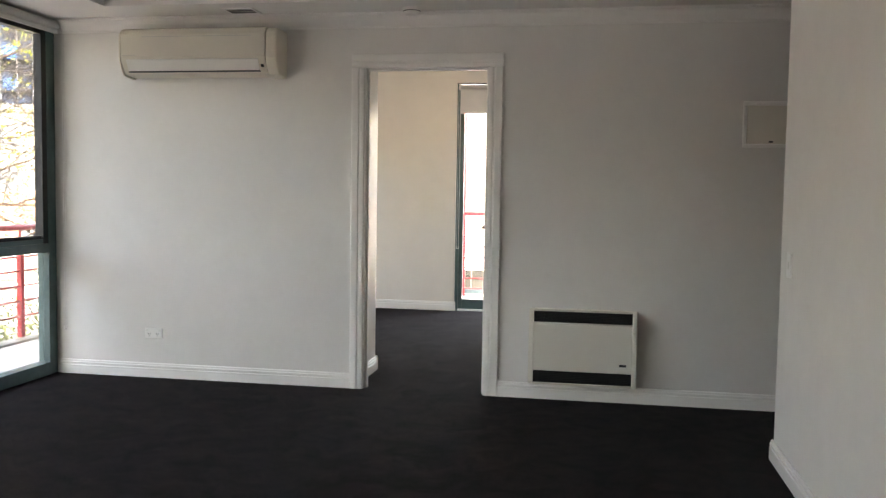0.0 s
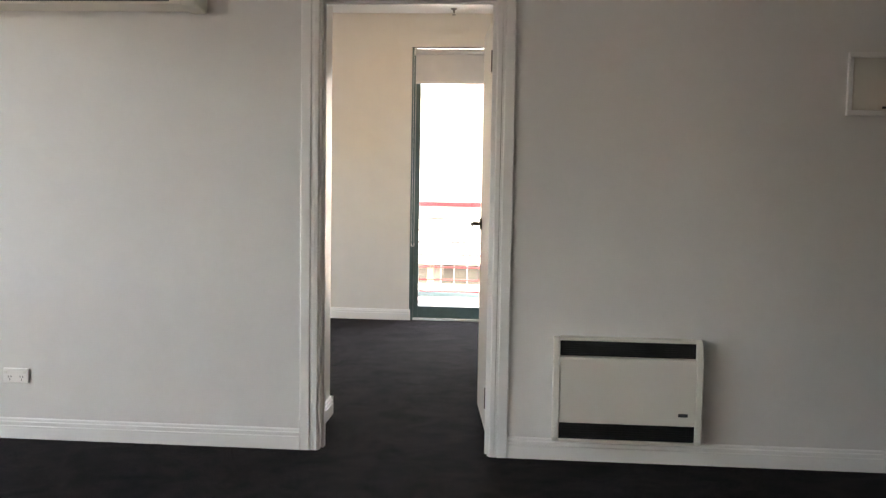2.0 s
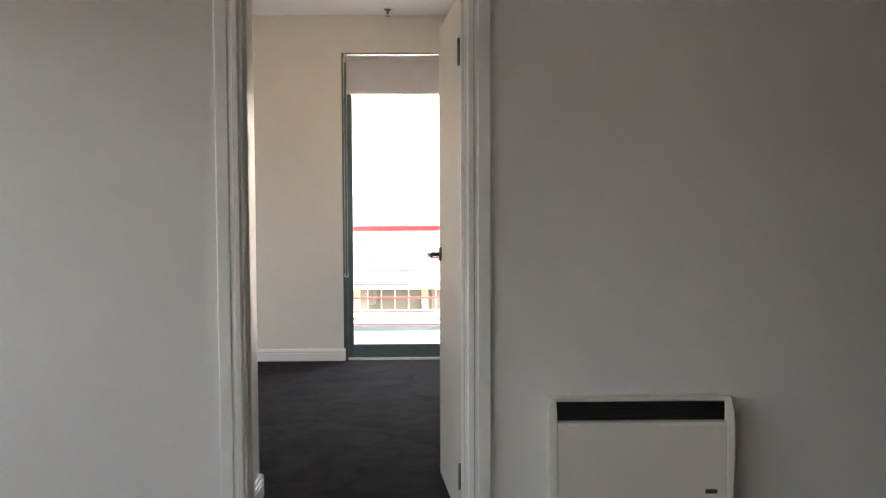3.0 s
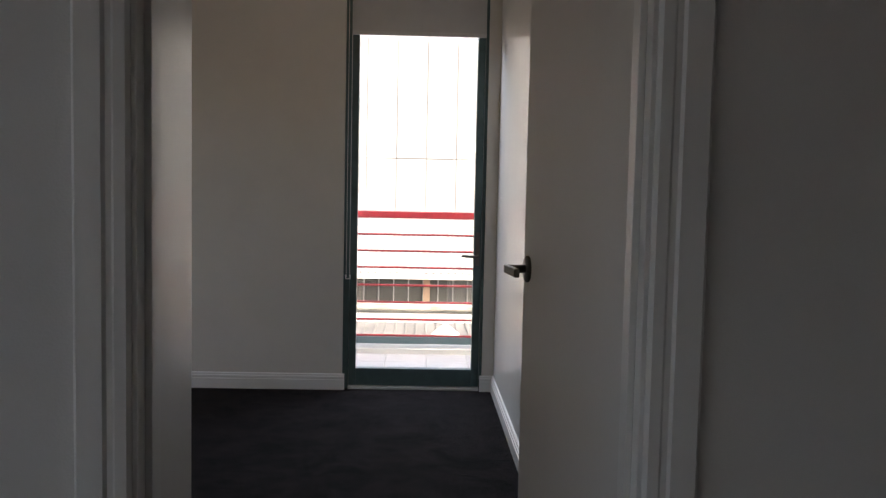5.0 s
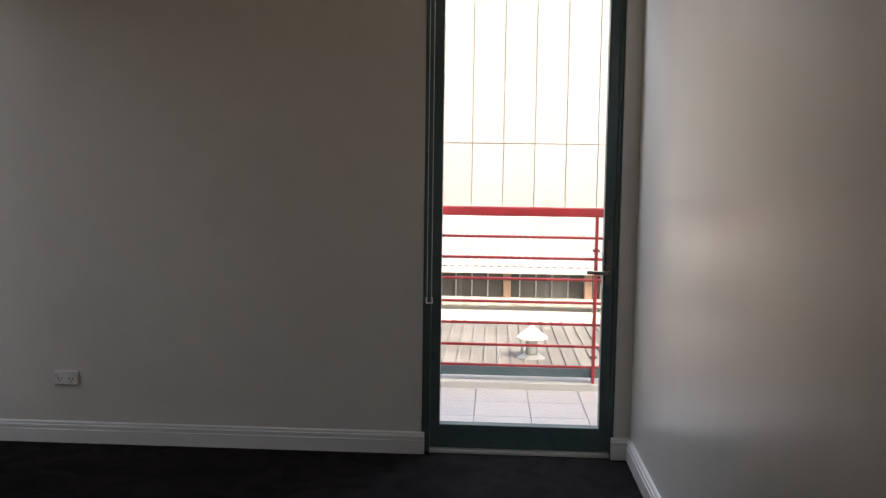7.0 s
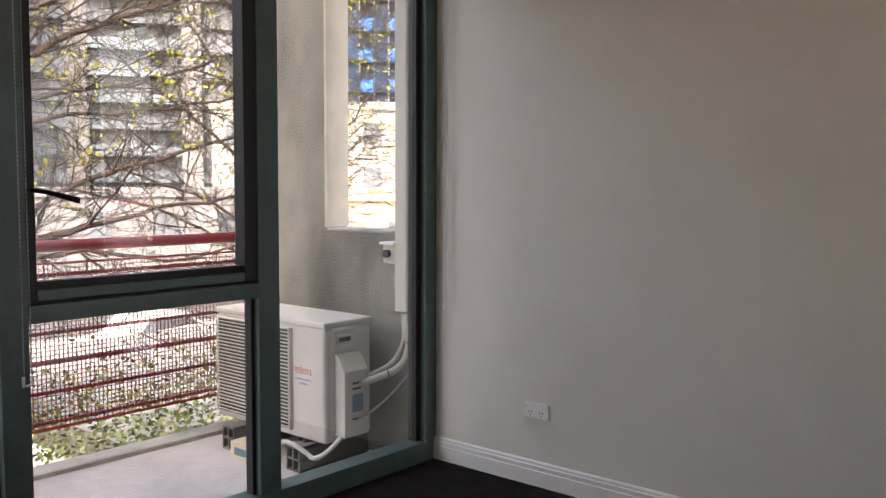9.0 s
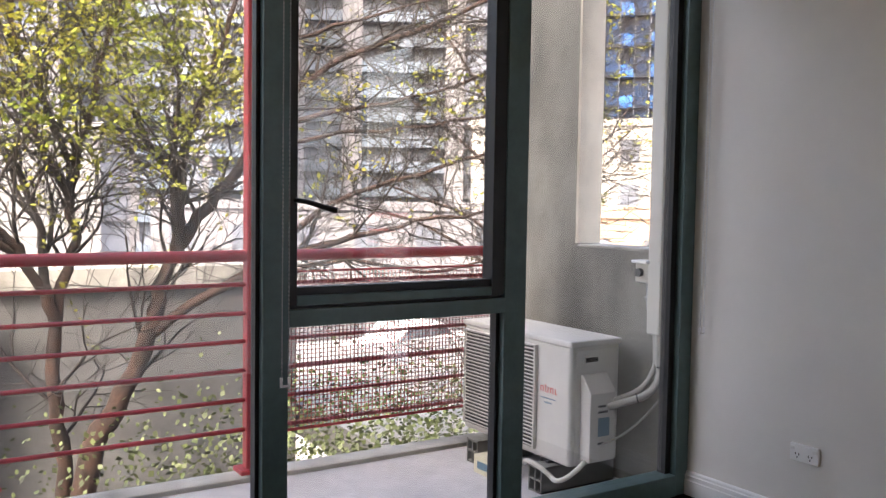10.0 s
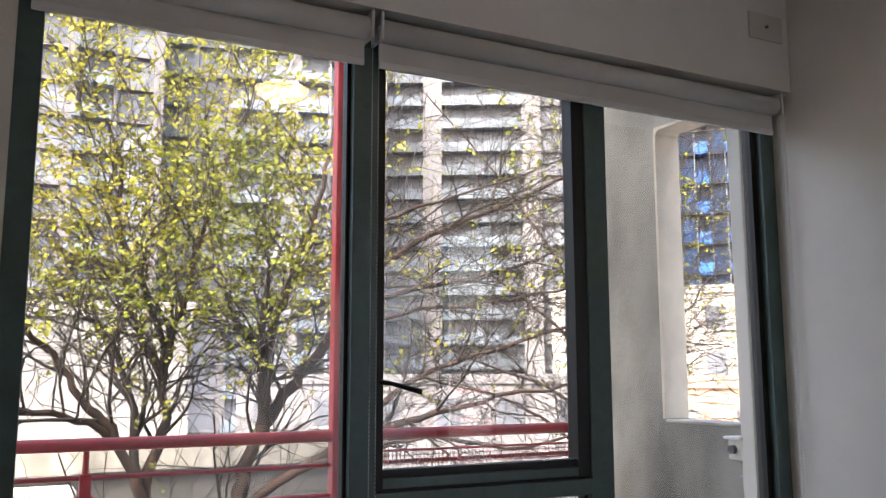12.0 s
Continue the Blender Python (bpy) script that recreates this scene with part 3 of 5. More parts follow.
# ---- living room things ----
def split_ac():
    th = thing("air_conditioner", "yellowed cream split air conditioner mounted high on the wall", "air conditioner", (-1.570, 0.0, 1.990))
    L, H, D = 1.055, 0.292, 0.205
    prof = [(0, 0.03), (0, H), (D * 0.86, H), (D * 0.95, H - 0.012), (D, H - 0.04), (D, 0.105), (D * 0.97, 0.085), (D * 0.80, 0.030), (D * 0.72, 0.010), (0.02, 0.0)]
    soft_edges(part("body", prism(bmesh.new(), prof, lambda u, v, w: (0.012 + w, -u, v), L - 0.085), CREAM, th), 0.004)
    cap = [(0, 0.0), (0, H - 0.004), (D * 0.84, H - 0.004), (D * 0.97, H - 0.03), (D + 0.003, H - 0.06), (D + 0.003, 0.10), (D * 0.92, 0.05), (D * 0.75, 0.0), (0.02, -0.01)]
    soft_edges(part("end_cap", prism(bmesh.new(), cap, lambda u, v, w: (L - 0.072 + w, -u, v), 0.072), CREAM, th, "cream side cover with a catch"), 0.012, 3)
    soft_edges(part("end_cap", prism(bmesh.new(), cap, lambda u, v, w: (w, -u, v), 0.012), CREAM, th), 0.004)
    part("front_panel", box(0.016, L - 0.0725, -D - 0.007, -D + 0.002, 0.108, H - 0.038, 0.003, 2), CREAM, th)
    part("intake_slot", box(0.16, L - 0.16, -D - 0.009, -D - 0.006, H - 0.058, H - 0.054, 0.001, 1), COVER, th)
    fl = [(D * 0.99, 0.098), (D * 1.01, 0.092), (D * 0.83, 0.028), (D * 0.80, 0.030)]
    part("louvre_flap", prism(bmesh.new(), fl, lambda u, v, w: (0.05 + w, -u, v), L - 0.17), CREAM_L, th, "pale swing louvre")
    part("outlet_slot", box(0.05, L - 0.12, -D * 0.835, -D * 0.70, 0.019, 0.027, 0.001, 1), DARK_GREY, th)
    part("indicator", box(L - 0.106, L - 0.090, -D * 0.94, -D * 0.85, 0.045, 0.062, 0.002, 1), DARK_GREY, th)
    part("badge", box(0.03, 0.12, -D - 0.0085, -D - 0.006, 0.119, 0.1235, 0.0005, 1), COVER, th, "small illegible grey maker's mark")
    part("catch", box(L - 0.030, L - 0.018, -D * 0.80, -D * 0.72, 0.06, 0.075, 0.002, 1), CREAM_L, th)
split_ac()

def heater():
    th = thing("wall_heater", "cream gas wall heater with black grilles above the skirting", "wall heater", (1.070, 0.0, 0.108))
    L, H, D = 0.652, 0.462, 0.092
    part("back_case", box(0.012, L - 0.012, -0.055, 0.0, 0.004, H - 0.006, 0.004, 2), HEAT, th)
    side = [(0.02, 0), (0.02, H), (D * 0.55, H), (D * 0.85, H - 0.05), (D, H - 0.12), (D, 0.02), (D - 0.01, 0)]
    for x in (0.0, L - 0.030):
        soft_edges(part("side_panel", prism(bmesh.new(), side, lambda u, v, w: (x + w, -u, v), 0.030), HEAT, th), 0.005, 3)
    front = [(0.05, 0.086), (D - 0.004, 0.086), (D - 0.004, H - 0.094), (D - 0.008, H - 0.083), (0.05, H - 0.082)]
    soft_edges(part("front_panel", prism(bmesh.new(), front, lambda u, v, w: (0.030 + w, -u, v), L - 0.060), HEAT, th), 0.003)
    part("top_panel", box(0.030, L - 0.030, -D * 0.62, 0.0, H - 0.014, H, 0.003, 2), HEAT, th)
    part("bottom_lip", box(0.030, L - 0.030, -D + 0.004, -0.03, 0.0, 0.012, 0.003, 2), HEAT, th)
    for z0, z1, k in ((H - 0.080, H - 0.014, 0.030), (0.012, 0.085, 0.012)):
        g = part("grille", box(0.030, L - 0.030, -D + k + 0.003, -0.03, z0, z1, 0.001, 1), BLACK, th, "black louvred grille")
        n = 7
        for i in range(n):
            z = z0 + (i + 0.5) * (z1 - z0) / n
            part("slat", box(0.031, L - 0.031, -D + k - 0.001, -D + k + 0.006, z - 0.003, z + 0.003, 0.0008, 1), BLACK, g)
        for x in (0.18, 0.33, 0.48):
            part("grille_bar", box(x, x + 0.004, -D + k - 0.0015, -D + k + 0.006, z0, z1, 0.0005, 1), BLACK, g)
    part("badge", box(0.548, 0.590, -D + 0.0025, -D + 0.005, 0.128, 0.143, 0.002, 2), DARK_GREY, th, "small dark maker's badge")
heater()

def outlet(x0, y, z0, w=0.116, h=0.073):
    th = thing("power_outlet", "white double power outlet on the wall above the skirting", "power outlet", (x0, y, z0), group="wall power outlets")
    soft_edges(part("plate", box(0, w, -0.013, 0, 0, h), WHITE_PL, th), 0.003, 3)
    for cx in (w * 0.27, w * 0.73):
        part("switch", box(cx - 0.008 + (0.018 if cx > w / 2 else -0.018), cx + 0.008 + (0.018 if cx > w / 2 else -0.018), -0.0165, -0.012, h * 0.66, h * 0.84, 0.001, 1), CREAM_L, th)
        bm = bmesh.new()
        boxes(bm, (cx - 0.008, cx - 0.005, -0.0138, -0.0125, h * 0.36, h * 0.50), (cx + 0.005, cx + 0.008, -0.0138, -0.0125, h * 0.36, h * 0.50), (cx - 0.0015, cx + 0.0015, -0.0138, -0.0125, h * 0.18, h * 0.30))
        part("socket_pins", bm, DARK_GREY, th)
outlet(-1.508, 0.0, 0.266, 0.124, 0.070)
outlet(-1.686, YF, 0.268, 0.112, 0.062)

def light_switch():
    th = thing("light_switch", "white rocker light switch on the hall wall", "light switch", (XH, -1.262, 0.905))
    soft_edges(part("plate", box(-0.010, 0, 0, 0.076, 0, 0.116), WHITE_PL, th), 0.003, 3)
    part("rocker", box(-0.0135, -0.009, 0.028, 0.048, 0.040, 0.076, 0.002, 2), CREAM_L, th)
light_switch()

def access_panel():
    th = thing("meter_box", "cream metal meter-box cover set on the wall", "meter box", (2.295, 0.0, 1.562))
    w, h = 0.318, 0.270
    part("frame", boxes(bmesh.new(), (0, w, -0.020, 0, 0, 0.022), (0, w, -0.020, 0, h - 0.022, h), (0, 0.020, -0.020, 0, 0.022, h - 0.022), (w - 0.020, w, -0.020, 0, 0.022, h - 0.022)), TRIM, th)
    soft_edges(th.children[0], 0.003)
    part("door", box(0.0225, w - 0.0225, -0.016, -0.002, 0.0245, h - 0.0245, 0.002, 2), HEAT, th)
    part("catch", box(w * 0.46, w * 0.54, -0.019, -0.015, 0.030, 0.040, 0.001, 1), DARK_GREY, th)
access_panel()

def smoke_alarm():
    th = thing("smoke_alarm", "white round smoke alarm under the lowered ceiling", "smoke alarm", (0.33, -0.17, SOFFIT))
    part("base", tube(bmesh.new(), [(0, 0, 0), (0, 0, -0.012)], 0.056, 32), WHITE_PL, th)
    soft_edges(part("cover", tube(bmesh.new(), [(0, 0, -0.012), (0, 0, -0.030), (0, 0, -0.042)], [0.052, 0.052, 0.042], 32), WHITE_PL, th), 0.003)
    part("vent_ring", tube(bmesh.new(), [(0, 0, -0.019), (0, 0, -0.024)], 0.0528, 32), DARK_GREY, th)
smoke_alarm()

def ceiling_vent():
    th = thing("ceiling_vent", "small square dark-slotted vent in the lowered ceiling", "ceiling vent", (-0.74, -0.20, SOFFIT))
    part("frame", boxes(bmesh.new(), (-0.10, 0.10, -0.08, -0.065, -0.008, 0), (-0.10, 0.10, 0.065, 0.08, -0.008, 0), (-0.10, -0.085, -0.065, 0.065, -0.008, 0), (0.085, 0.10, -0.065, 0.065, -0.008, 0)), WHITE_PL, th)
    part("backing", boxes(bmesh.new(), (-0.085, 0.085, -0.065, 0.065, -0.002, -0.001)), DARK_GREY, th)
    for i in range(6):
        y = -0.055 + i * 0.022
        part("slat", box(-0.085, 0.085, y - 0.003, y + 0.003, -0.007, -0.003, 0.001, 1), PIPE if i % 2 else DARK_GREY, th)
ceiling_vent()

# ---- bedroom fittings ----
def sprinkler():
    th = thing("sprinkler_head", "small chrome fire sprinkler under the ceiling", "sprinkler", (0.36, 3.66, CEIL_B))
    part("escutcheon", tube(bmesh.new(), [(0, 0, 0), (0, 0, -0.010)], [0.030, 0.020], 24), NICKEL, th, smooth=True)
    part("body", tube(bmesh.new(), [(0, 0, -0.010), (0, 0, -0.035)], 0.009, 12), NICKEL, th)
    part("deflector", tube(bmesh.new(), [(0, 0, -0.052), (0, 0, -0.056)], 0.016, 16), NICKEL, th)
    part("yoke", tube(bmesh.new(), [(-0.008, 0, -0.035), (-0.010, 0, -0.045), (0, 0, -0.053), (0.010, 0, -0.045), (0.008, 0, -0.035)], 0.002, 6), NICKEL, th)
sprinkler()

def wall_plate():
    th = thing("data_plate", "white aerial socket plate high on the bulkhead", "wall plate", (-2.058, 3.652, 2.480))
    soft_edges(part("plate", box(0, 0.008, 0, 0.180, 0, 0.108), COVER, th), 0.003, 2)
    part("socket", tube(bmesh.new(), [(0.008, 0.090, 0.054), (0.016, 0.090, 0.054)], 0.006, 12), NICKEL, th)
wall_plate()

def ceiling_lamp(x, y):
    th = thing("ceiling_light", "round lit warm-white oyster light on the bedroom ceiling", "ceiling light", (x, y, CEIL_B))
    part("base_ring", tube(bmesh.new(), [(0, 0, 0), (0, 0, -0.018)], 0.155, 40), WHITE_PL, th)
    bm = tube(bmesh.new(), [(0, 0, -0.018)] + [(0, 0, -0.018 - 0.062 * math.sin(a)) for a in (0.35, 0.7, 1.05, 1.4)], [0.145] + [0.145 * math.cos(a) for a in (0.35, 0.7, 1.05, 1.4)], 40)
    part("diffuser", bm, LAMP, th, "glowing warm diffuser bowl", True)
ceiling_lamp(-0.21, 2.43)

# ---- balcony along the facade ----
BX, BZ = -3.50, -0.085
solid("balcony_floor", boxes(bmesh.new(), (-3.41, XW - 0.085, -8.0, 3.95, -0.26, BZ)), DECK, "grey painted balcony floor", "balcony floor")
solid("balcony_kerb", box(-3.54, -3.41, -8.0, 3.95, -0.30, BZ + 0.022, 0.006, 2), CONC, "pale concrete kerb at the balcony edge", "kerb")
# Unseen slab: short by the bedroom, deep by the living room to shade it.
solid("balcony_soffit", boxes(bmesh.new(), (-2.85, XW - 0.08, 0.3, 4.10, 2.86, 3.04), (-3.60, XW - 0.08, -8.0, 0.3, 2.86, 3.04)), CONC, "unseen concrete slab above the balcony, stepped to trim the daylight", "soffit")
solid("roof_slab", boxes(bmesh.new(), (XW - 0.08, 4.4, -8.2, YF + 0.14, 2.88, 3.10)), CONC, "flat concrete roof slab over the rooms", "roof")
# Unseen wall added to block direct sun on the balcony end wall.
solid("wall_upper_storey", boxes(bmesh.new(), (XW - 0.08, XW + 0.10, -8.2, YF + 0.14, 3.10, 6.1)), RENDER_W, "plain unseen wall above the rooms that keeps sun off the balcony", "wall")
# end wall with an unglazed opening
OX0, OX1, OZ0, OZ1, EY0, EY1 = -2.96, -2.34, 0.965, 2.38, 3.95, 4.09
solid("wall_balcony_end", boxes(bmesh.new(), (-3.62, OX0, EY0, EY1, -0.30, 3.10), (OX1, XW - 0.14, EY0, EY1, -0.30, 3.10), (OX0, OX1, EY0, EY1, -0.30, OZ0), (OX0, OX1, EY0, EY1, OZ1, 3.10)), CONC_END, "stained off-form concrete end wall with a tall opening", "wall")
solid("opening_reveal", boxes(bmesh.new(), (OX0 - 0.003, OX0 + 0.012, EY0 - 0.003, EY1 + 0.004, OZ0 + 0.012, OZ1 - 0.035), (OX0 + 0.012, OX1, EY0 - 0.003, EY1 + 0.004, OZ1 - 0.012, OZ1 + 0.003)), REVEAL, "pale cream reveal of the concrete opening, coloured as lit", "reveal")
solid("reveal_corner", prism(bmesh.new(), [(0, 0), (0.012, 0), (0.018, 0.012), (0.035, 0.023), (0.047, 0.023), (0.047, 0.035), (0, 0.035)], lambda u, v, w: (OX0 + u, EY0 - 0.002 + w, OZ1 - 0.035 + v), 0.143), REVEAL, "rounded corner of the cream reveal", "reveal")
solid("window_sill_outside", box(OX0 + 0.013, OX1, EY0 - 0.004, EY1 + 0.01, OZ0 - 0.004, OZ0 + 0.010, 0.004, 2), CONC, "worn concrete sill of the opening", "sill")
solid("ground", boxes(bmesh.new(), (-400, 400, -400, 400, -4.6, -4.4)), ASPHALT, "asphalt street level below", "ground")

def railing():
    th = thing("railing", "red painted steel balcony railing with horizontal bars", "railing")
    part("top_rail", tube(bmesh.new(), [(BX, -8.0, 0.912), (BX, 3.945, 0.912)], 0.026, 16), RED, th, smooth=True)
    for z in (0.785, 0.655, 0.530, 0.398, 0.265, 0.130):
        part("bar", tube(bmesh.new(), [(BX, -8.0, z), (BX, 3.945, z)], 0.0100, 10), RED, th, smooth=True)
    for y in (-7.4, -5.9, -4.4, -2.9, -1.45, 0.0, 1.475):
        p = part("post", box(BX - 0.024, BX + 0.024, y - 0.022, y + 0.022, BZ + 0.03, 0.80, 0.003, 2), RED, th)
        part("post_pin", tube(bmesh.new(), [(BX, y, 0.80), (BX, y, 0.895)], 0.012, 10), RED, p)
        for z in (0.71, 0.02):
            part("bolt", tube(bmesh.new(), [(BX, y - 0.034, z), (BX, y + 0.034, z)], 0.008, 8), RED, p)
railing()
col = thing("column", "red painted steel column from the balcony edge", "column", (BX, 2.515, 0), kind="")
part("shaft", box(-0.03, 0.03, -0.026, 0.026, BZ + 0.03, 2.86, 0.006, 2), RED, col)
part("base_plate", box(-0.055, 0.055, -0.06, 0.06, BZ + 0.02, BZ + 0.042, 0.003, 1), RED, col)

def mesh_screen():
    th = thing("mesh_screen", "dark red woven wire screen tied to the railing", "mesh screen", (BX + 0.030, 0, 0))
    y0, y1, z0, z1, st = 2.56, 3.94, 0.115, 0.835, 0.020
    bm = bmesh.new()
    n = int((y1 - y0) / st)
    for i in range(n + 1):
        y = y0 + i * st
        boxes(bm, (-0.002, 0.002, y - 0.0016, y + 0.0016, z0, z1))
    tagged(part("vertical_wires", bm, MESHRED, th), kind="stuff")
    bm = bmesh.new()
    m = int((z1 - z0) / st)
    for i in range(m + 1):
        z = z0 + i * st
        boxes(bm, (0.001, 0.005, y0, y1, z - 0.0016, z + 0.0016))
    tagged(part("horizontal_wires", bm, MESHRED, th), kind="stuff")
    part("edge_strip", box(-0.005, 0.006, y0, y1, z0 - 0.012, z0, 0.001, 1), RED, th)
    part("edge_strip", box(-0.005, 0.006, y0, y1, z1, z1 + 0.008, 0.001, 1), RED, th)
mesh_screen()

def outdoor_unit():
    th = thing("condenser_unit", "off-white outdoor air-conditioner unit standing on plastic feet", "air conditioner unit", (-3.355, 3.58, 0.038))
    W, H, D = 0.80, 0.545, 0.285
    soft_edges(part("case", box(0.0, W, 0.0, D, 0.0, H - 0.022), UNIT, th), 0.018, 3)
    soft_edges(part("lid", box(-0.006, W + 0.006, -0.006, D + 0.006, H - 0.030, H), UNIT, th, "slightly dished pale lid"), 0.010, 3)
    # Near-black block puts the shade between the grille ribs into colour.
    g = part("fan_grille", box(0.025, 0.576, -0.012, 0.004, 0.035, H - 0.050, 0.004, 2), UNIT_SH, th, "ribbed fan grille")
    n = 27
    for i in range(n):
        z = 0.045 + i * (H - 0.110) / (n - 1)
        part("rib", box(0.030, 0.571, -0.020, -0.010, z - 0.0021, z + 0.0021, 0.0008, 1), UNIT, g)
    for x in (0.022, 0.572):
        part("grille_edge", box(x, x + 0.010, -0.021, 0.0, 0.032, H - 0.048, 0.002, 1), UNIT, g)
    part("grille_edge", box(0.022, 0.582, -0.021, 0.0, H - 0.052, H - 0.044, 0.002, 1), UNIT, g)
    part("side_strip", box(W + 0.0005, W + 0.004, 0.03, D - 0.02, 0.02, H - 0.04, 0.002, 1), UNIT, th)
    hd = part("carry_handle", box(W + 0.002, W + 0.006, 0.065, 0.165, H - 0.105, H - 0.065, 0.003, 2), UNIT, th)
    part("recess", box(W + 0.0055, W + 0.0075, 0.080, 0.150, H - 0.095, H - 0.075, 0.001, 1), BLACK, hd)
    prof = [(0, 0.03), (0, 0.40), (0.012, 0.40), (0.060, 0.335), (0.066, 0.325), (0.066, 0.03)]
    soft_edges(part("valve_cover", prism(bmesh.new(), prof, lambda u, v, w: (W + 0.002 + u, 0.055 + w, v), 0.145), UNIT, th, "angled plastic valve cover"), 0.006, 2)
    part("rating_label", box(W + 0.0685, W + 0.0695, 0.10, 0.165, 0.14, 0.22, 0.0003, 1), PRINT_BLUE, th, "small blue rating label with illegible bars")
    for i, z in enumerate((0.24, 0.265, 0.105)):
        part("label_bar", box(W + 0.0685, W + 0.0693, 0.10, 0.155 - 0.012 * i, z, z + 0.010, 0.0002, 1), DARK_GREY, th)
    bm = bmesh.new()
    for i in range(7):
        x = 0.604 + i * 0.0165
        boxes(bm, (x, x + 0.0045, -0.0022, 0.0005, 0.300, 0.325 + 0.010 * (i == 2)))
        if i % 2 == 0:
            boxes(bm, (x + 0.0045, x + 0.0125, -0.0022, 0.0005, 0.3205 if i % 4 == 0 else 0.300, 0.325 if i % 4 == 0 else 0.3045))
    part("maker_mark", bm, PRINT_RED, th, "red maker's mark drawn as plain strokes")
    part("caption_bar", box(0.604, 0.708, -0.002, 0.0005, 0.272, 0.2765, 0.0002, 1), PRINT_BLUE, th)
    part("caption_bar", box(0.631, 0.681, -0.002, 0.0005, 0.252, 0.258, 0.0002, 1), PRINT_BLUE, th)
    for x in (0.62, 0.66):
        part("base_tab", box(x, x + 0.02, -0.012, 0.03, -0.010, 0.004, 0.002, 1), DARK_GREY, th)
outdoor_unit()
def foot(x):
    th = thing("mounting_foot", "grey plastic mounting foot under the outdoor unit", "mounting foot", (x, 3.50, BZ), group="unit feet")
    part("block", boxes(bmesh.new(), (-0.045, -0.038, 0, 0.42, 0, 0.112), (0.038, 0.045, 0, 0.42, 0, 0.112), (-0.004, 0.004, 0, 0.42, 0, 0.112), (-0.045, 0.045, 0, 0.42, 0.0, 0.008), (-0.045, 0.045, 0, 0.42, 0.052, 0.060), (-0.045, 0.045, 0, 0.42, 0.104, 0.115)), FOOT, th)
    # Near-black sheet paints the shade inside the hollow foot.
    part("end_cap", boxes(bmesh.new(), (-0.038, 0.038, 0.05, 0.055, 0.008, 0.104)), UNIT_SH, th)
foot(-3.16)
foot(-2.68)
bx = thing("small_box", "small cream cardboard box on the balcony floor", "box", (-3.045, 3.43, BZ))
soft_edges(part("carton", box(0, 0.17, 0, 0.11, 0, 0.085), BRASSY, bx), 0.004)
part("label", box(0.03, 0.12, -0.001, 0.0, 0.025, 0.060, 0.0002, 1), PRINT_BLUE, bx, "pale printed label")

def arc(a, b, c, n=8):
    a, b, c = Vector(a), Vector(b), Vector(c)
    return [(a * (1 - t) ** 2 + b * 2 * t * (1 - t) + c * t * t) for t in (i / n for i in range(n + 1))]
duct = thing("pipe_duct", "white pipe duct with taped refrigerant lines at the wall", "pipe duct", (0, 0, 0))
part("duct_cover", box(-2.425, -2.352, 3.885, 3.945, 0.615, 2.86, 0.006, 2), COVER, duct)
part("pipe", tube(bmesh.new(), [(-2.372, 3.905, 0.65), (-2.365, 3.903, 0.50)] + arc((-2.350, 3.90, 0.46), (-2.352, 3.885, 0.36), (-2.42, 3.80, 0.335)) + [(-2.49, 3.74, 0.30)], 0.016, 10), PIPE, duct, "lagged refrigerant pipe", True)
part("pipe", tube(bmesh.new(), [(-2.400, 3.915, 0.65), (-2.395, 3.915, 0.55)] + arc((-2.39, 3.915, 0.50), (-2.40, 3.90, 0.40), (-2.44, 3.84, 0.36)) + [(-2.49, 3.77, 0.325)], 0.012, 10), PIPE, duct, smooth=True)
part("cable", tube(bmesh.new(), arc((-2.49, 3.70, 0.14), (-2.43, 3.82, 0.18), (-2.38, 3.93, 0.33)), 0.0055, 8), PIPE, duct, smooth=True)
for p, q in (((-2.350, 3.903, 0.485), (-2.350, 3.903, 0.478)), ((-2.400, 3.825, 0.345), (-2.405, 3.82, 0.343))):
    part("cable_tie", tube(bmesh.new(), [p, q], 0.0205, 10), BLACK, duct)
drain = thing("drain_hose", "white corrugated drain hose looped under the outdoor unit", "hose")
part("hose", tube(bmesh.new(), arc((-2.78, 3.52, 0.015), (-2.64, 3.42, 0.10), (-2.58, 3.50, 0.015)) + arc((-2.56, 3.50, 0.005), (-2.50, 3.50, -0.01), (-2.47, 3.60, 0.09)), 0.0105, 10), COVER, drain, smooth=True)
iso = thing("isolator_switch", "dark grey isolator switch with a white hood on concrete", "isolator", (-2.465, EY0, 0.83))
soft_edges(part("box", box(-0.035, 0.045, -0.065, 0, 0.0, 0.085), COVER, iso), 0.008, 3)
soft_edges(part("hood", box(-0.040, 0.050, -0.085, 0, 0.085, 0.098), WHITE_PL, iso), 0.004, 2)
part("knob", tube(bmesh.new(), [(0.0, -0.065, 0.045), (0.0, -0.085, 0.045)], 0.018, 14), DARK_GREY, iso)
part("conduit", tube(bmesh.new(), [(0.02, -0.03, 0.0), (0.02, -0.03, -0.10), (0.05, -0.035, -0.17), (0.09, -0.04, -0.24)], 0.013, 10), GALV, iso, smooth=True)
part("saddle", box(0.0, 0.04, -0.045, 0, -0.075, -0.060, 0.003, 1), GALV, iso)

